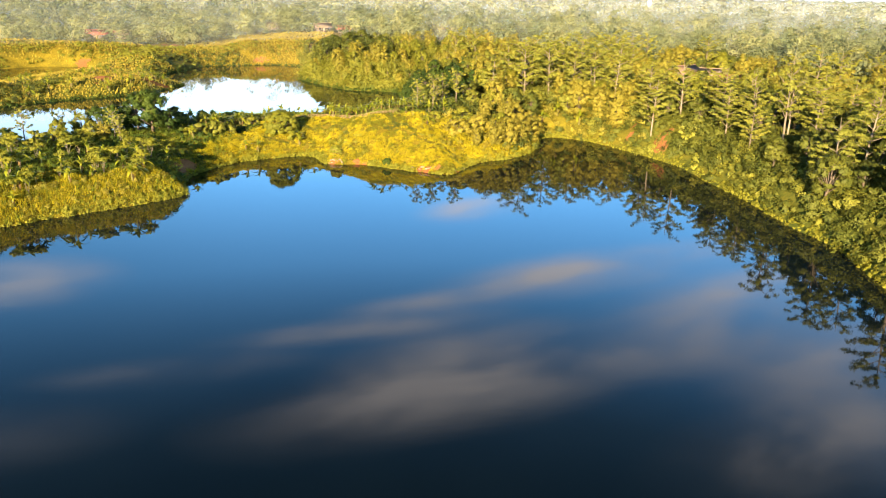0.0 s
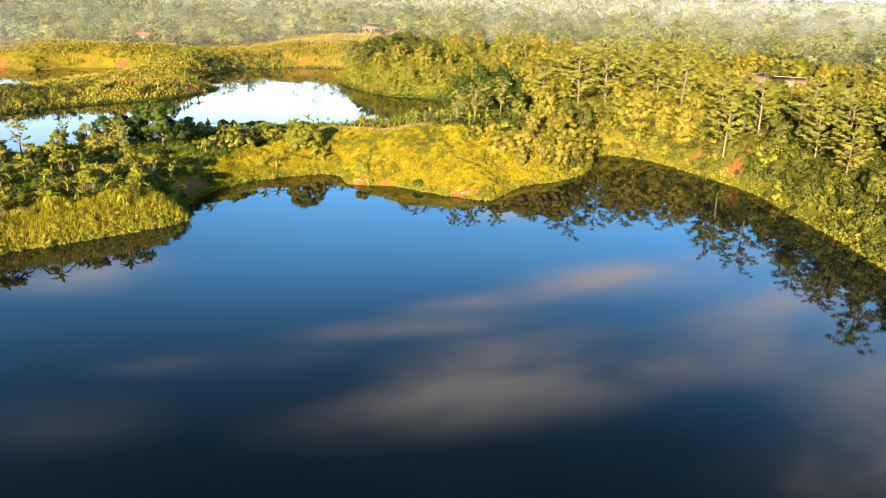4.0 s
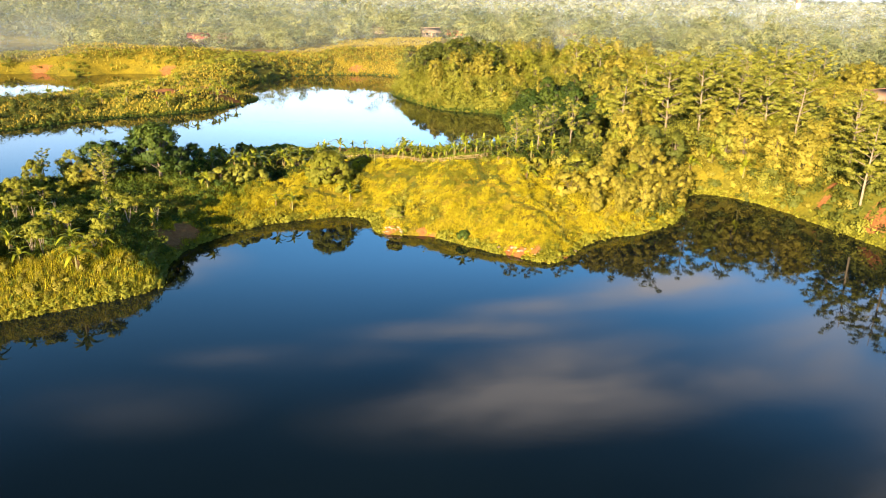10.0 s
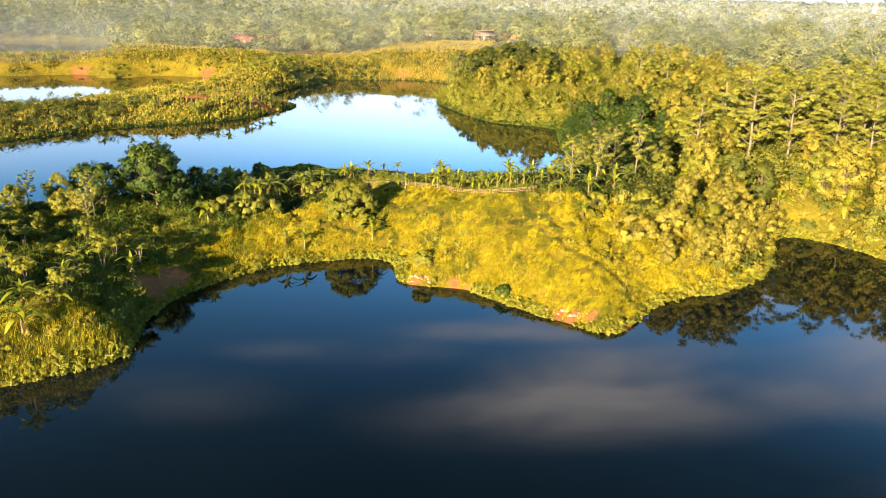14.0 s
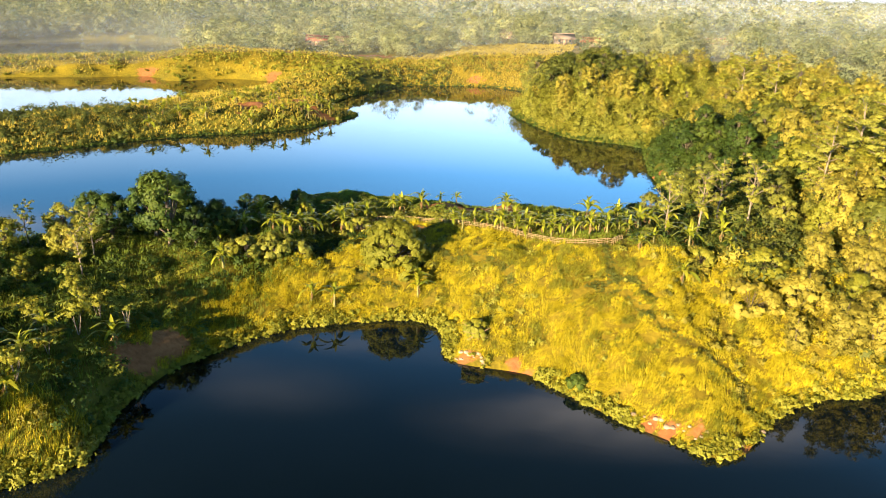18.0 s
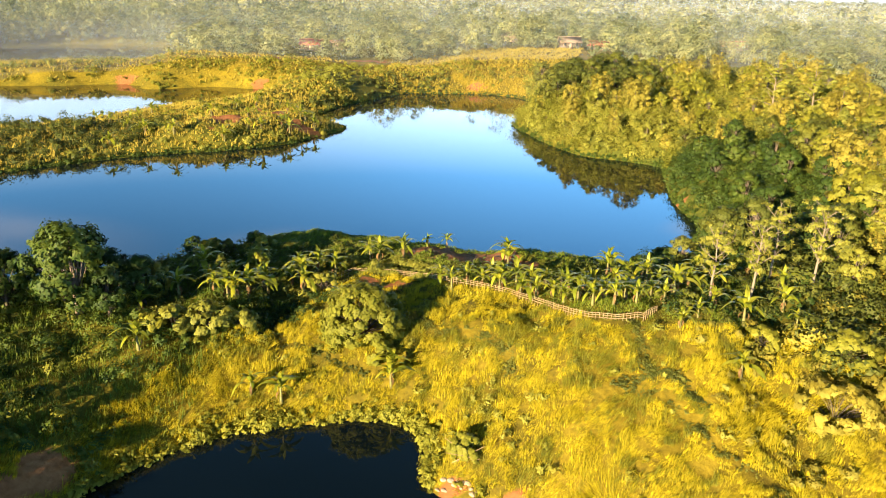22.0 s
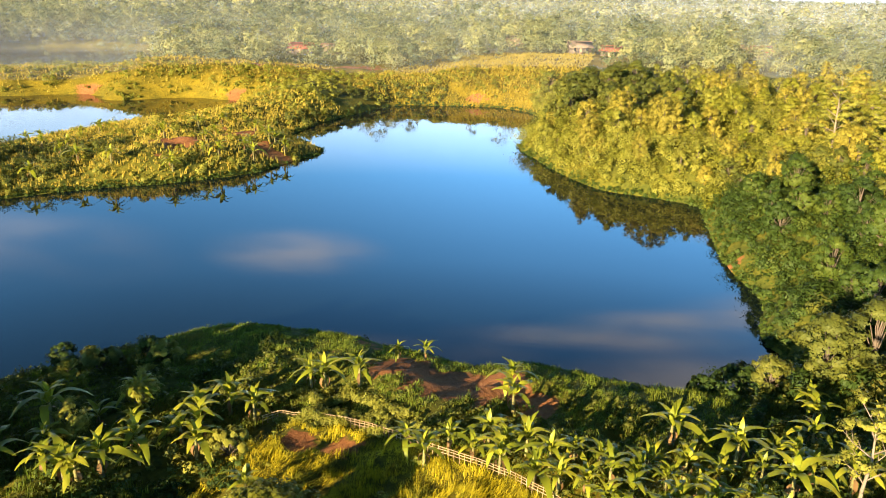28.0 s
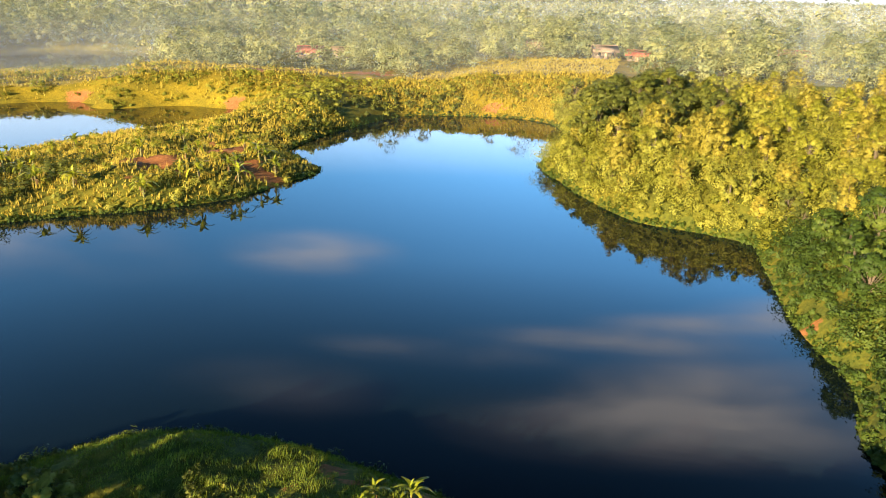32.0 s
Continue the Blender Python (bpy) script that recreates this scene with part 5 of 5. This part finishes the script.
ROOFS = [rough("grey_roof", [(0.3, (0.12, 0.085, 0.06)), (0.55, (0.18, 0.135, 0.1)), (0.8, (0.24, 0.19, 0.15))], 0.7),
         rough("red_roof", [(0.3, (0.14, 0.035, 0.02)), (0.55, (0.21, 0.06, 0.04)), (0.8, (0.28, 0.10, 0.065))], 0.7),
         rough("brown_roof", [(0.3, (0.08, 0.05, 0.035)), (0.55, (0.14, 0.085, 0.06)), (0.8, (0.2, 0.13, 0.09))], 0.7)]
GLASS = rough("dark_glass", [(0.3, (0.02, 0.025, 0.03)), (0.8, (0.04, 0.05, 0.06))], 0.5, 6, 0.0, 0.1)
TIMBER = rough("painted_timber", [(0.3, (0.2, 0.14, 0.09)), (0.8, (0.4, 0.3, 0.2))], 1.0)


def box(x0, x1, y0, y1, z0, z1):
    v = [(x, y, z) for z in (z0, z1) for x, y in ((x0, y0), (x1, y0), (x1, y1), (x0, y1))]
    return np.array(v, float), np.array([(0, 3, 2, 1), (4, 5, 6, 7), (0, 1, 5, 4), (1, 2, 6, 5), (2, 3, 7, 6), (3, 0, 4, 7)])


def house(x, y, w, d, turn, roof):
    z = float(height(np.array([x]), np.array([y]))[0])
    names = ("pale brown tiled village house among trees", "red tiled village house among trees", "brown tiled village house among trees")
    ob = thing("house", x, y, z - 0.2, names[roof], "house", "village houses", turn)
    h = 2.7
    part("wall", mesh_from("wall", *box(-w / 2, w / 2, -d / 2, d / 2, -0.5, h), PLASTER), ob, "weathered cream plaster walls")
    o, top, t = 0.7, h + d * 0.30, 0.14
    rv, rf = [], []
    for s in (-1, 1):
        a, b = (s * (d / 2 + o), h - 0.35), (0, top)
        q = np.array([(xx, yy, zz + dz) for dz in (0, t) for xx, (yy, zz) in ((-w / 2 - o, a), (w / 2 + o, a), (w / 2 + o, b), (-w / 2 - o, b))])
        rv.append((q, np.array([(0, 3, 2, 1), (4, 5, 6, 7), (0, 1, 5, 4), (1, 2, 6, 5), (2, 3, 7, 6), (3, 0, 4, 7)])))
    roof_ob = part("roof", mesh_from("roof", *join_arrays(rv), ROOFS[roof]), ob, names[roof].split(" village")[0] + " roof")
    part("ridge", mesh_from("ridge", *tube_arrays([(-w / 2 - o, 0, top + t), (w / 2 + o, 0, top + t)], [0.14, 0.14], 6), ROOFS[roof]), roof_ob)
    g = np.array([(sx * w / 2, yy, zz) for sx in (-1, 1) for yy, zz in ((-d / 2, h), (d / 2, h), (0, top - 0.05))], float)
    part("gable", mesh_from("gable", g, np.array([(0, 1, 2), (3, 5, 4)]), PLASTER), ob)
    for k in range(3):
        cx = (k - 1) * w * 0.3
        if k == 1:
            part("door", mesh_from("door", *box(cx - 0.5, cx + 0.5, -d / 2 - 0.05, -d / 2 + 0.02, 0.1, 2.2), TIMBER), ob, "brown timber door")
        else:
            win = part("window", mesh_from("window", *box(cx - 0.65, cx + 0.65, -d / 2 - 0.06, -d / 2 + 0.02, 1.1, 2.4), TIMBER), ob)
            part("pane", mesh_from("pane", *box(cx - 0.55, cx + 0.55, -d / 2 - 0.075, -d / 2 - 0.05, 1.2, 2.3), GLASS), win)


for row in HOUSES:
    house(*row)

PAINT_RED = rough("red_paint", [(0.3, (0.45, 0.09, 0.06)), (0.8, (0.6, 0.16, 0.1))], 0.5, 6, 0.05, 0.5)
PAINT_WHITE = rough("white_paint", [(0.3, (0.66, 0.65, 0.62)), (0.8, (0.8, 0.79, 0.77))], 0.5, 6, 0.05, 0.5)
tz = float(height(np.array([395.0]), np.array([960.0]))[0])
tower = thing("water_tower", 395, 960, tz, "red and white banded round tower over distant trees", "tower")
for k in range(6):
    v, f = tube_arrays([(0, 0, k * 5.0 - (1.0 if k == 0 else 0)), (0, 0, k * 5.0 + 5.0)], [2.6, 2.6], 16)
    part("shaft_band", mesh_from("shaft_band", v, f, PAINT_RED if k in (4,) else PAINT_WHITE, True), tower)
v, f = tube_arrays([(0, 0, 29.9), (0, 0, 30.0), (0, 0, 31.5), (0, 0, 32.2), (0, 0, 32.4)], [0.1, 3.4, 3.4, 2.2, 0.1], 16)
part("cap", mesh_from("cap", v, f, PAINT_WHITE, True), tower)

# ---- bamboo poles and stones at the water's edge ----
v, f = tube_arrays([(0, 0, 0), (1.0, 0, 0.03), (2.4, 0, 0)], [0.02, 0.024, 0.016], 6)
pole = mesh_from("pole", v, f, BAMBOO, True)
rack = thing("bamboo_rack", -6.6, 48.6, float(height(np.array([-6.6]), np.array([48.6]))[0]), "leaning dry bamboo poles on the bank", "bamboo poles")
for k in range(6):
    part("pole", pole, rack, "", pose(-1.0 + 0.35 * k, -0.4 + 0.1 * k, 0.15 + 0.12 * (k % 3), 0, -28 + 9 * (k % 4), 20 + 37 * k))
STONE = rough("grey_stone", [(0.3, (0.12, 0.09, 0.06)), (0.55, (0.2, 0.16, 0.12)), (0.8, (0.3, 0.25, 0.2))], 1.4)


def stone(seed):
    bm = bmesh.new()
    bmesh.ops.create_icosphere(bm, subdivisions=2, radius=0.5)
    for q in bm.verts:
        q.co *= 1 + 0.25 * noise.noise(q.co * 2.3 + Vector((seed, 0, 0)))
        q.co.z *= 0.6
    me = bpy.data.meshes.new("stone")
    bm.to_mesh(me)
    bm.free()
    me.materials.append(STONE)
    return me


stones = [stone(k) for k in range(3)]
r = random.Random(4)
for k in range(46):
    u = k / 45
    x = -8.3 + u * 7.0 if k < 18 else 5.5 + (k - 18) / 27 * 10.5
    y = (47.1 - 0.35 * (x + 8.3) * 0.2) if k < 18 else (41.6 - 0.42 * (x - 5.5) if x < 13.5 else 38.6 + 1.5 * (x - 13.5))
    y += r.uniform(-0.1, 0.7)
    s = r.uniform(0.2, 0.5)
    ob = new("stone", stones[k % 3])
    ob.matrix_basis = Matrix.LocRotScale((x, y, max(0.02, float(height(np.array([x]), np.array([y]))[0])) + 0.05 * s), Euler((0, 0, r.uniform(0, 6))), (s, s, s))
    tagged(ob, "weathered grey-brown stone at the water's edge", "stone", "shore stones")


# ---- distance haze on see-through sheets ----
def haze_sheet(radius, top, thick, seed, low=0.5):
    """A thin curved see-through sheet over the far woods that imitates distance haze."""
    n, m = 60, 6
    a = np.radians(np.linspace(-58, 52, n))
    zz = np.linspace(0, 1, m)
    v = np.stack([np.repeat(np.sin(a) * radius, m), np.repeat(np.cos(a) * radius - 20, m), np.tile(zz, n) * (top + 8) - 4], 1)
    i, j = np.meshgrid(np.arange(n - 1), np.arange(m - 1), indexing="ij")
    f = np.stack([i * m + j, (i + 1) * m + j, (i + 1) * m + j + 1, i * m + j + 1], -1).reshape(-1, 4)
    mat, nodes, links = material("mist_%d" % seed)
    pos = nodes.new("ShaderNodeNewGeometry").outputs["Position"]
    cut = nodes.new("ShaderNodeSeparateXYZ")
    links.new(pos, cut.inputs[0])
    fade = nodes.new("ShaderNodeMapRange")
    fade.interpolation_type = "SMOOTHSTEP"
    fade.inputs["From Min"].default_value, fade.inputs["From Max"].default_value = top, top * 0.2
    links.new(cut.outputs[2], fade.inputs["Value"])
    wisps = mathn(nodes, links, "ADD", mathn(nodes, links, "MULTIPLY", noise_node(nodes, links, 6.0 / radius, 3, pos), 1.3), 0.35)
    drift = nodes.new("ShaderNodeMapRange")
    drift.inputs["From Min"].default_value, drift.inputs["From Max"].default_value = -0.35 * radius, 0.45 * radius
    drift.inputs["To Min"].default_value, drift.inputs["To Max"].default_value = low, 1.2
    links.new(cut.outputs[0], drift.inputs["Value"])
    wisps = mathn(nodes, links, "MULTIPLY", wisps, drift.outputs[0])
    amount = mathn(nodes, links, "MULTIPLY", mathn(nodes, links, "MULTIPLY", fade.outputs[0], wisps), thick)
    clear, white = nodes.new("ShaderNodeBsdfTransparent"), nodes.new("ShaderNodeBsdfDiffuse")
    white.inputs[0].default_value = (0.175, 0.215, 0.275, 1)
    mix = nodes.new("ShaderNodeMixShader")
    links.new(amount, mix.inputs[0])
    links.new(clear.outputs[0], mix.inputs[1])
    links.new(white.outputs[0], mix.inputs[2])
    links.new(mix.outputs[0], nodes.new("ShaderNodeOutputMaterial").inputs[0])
    tagged(new("backdrop_haze_sheet", mesh_from("mist", v, f, mat, True)), "thin pale sheet standing in for distance haze over the woods", "mist", kind="structure")


# Stacked sheets, denser with radius, imitate haze that builds up over distance.
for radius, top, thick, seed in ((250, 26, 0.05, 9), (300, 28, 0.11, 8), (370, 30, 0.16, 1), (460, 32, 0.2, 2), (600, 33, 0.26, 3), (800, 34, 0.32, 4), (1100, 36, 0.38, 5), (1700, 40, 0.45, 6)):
    haze_sheet(radius, top, thick, seed, 0.0 if radius < 280 else 0.6)
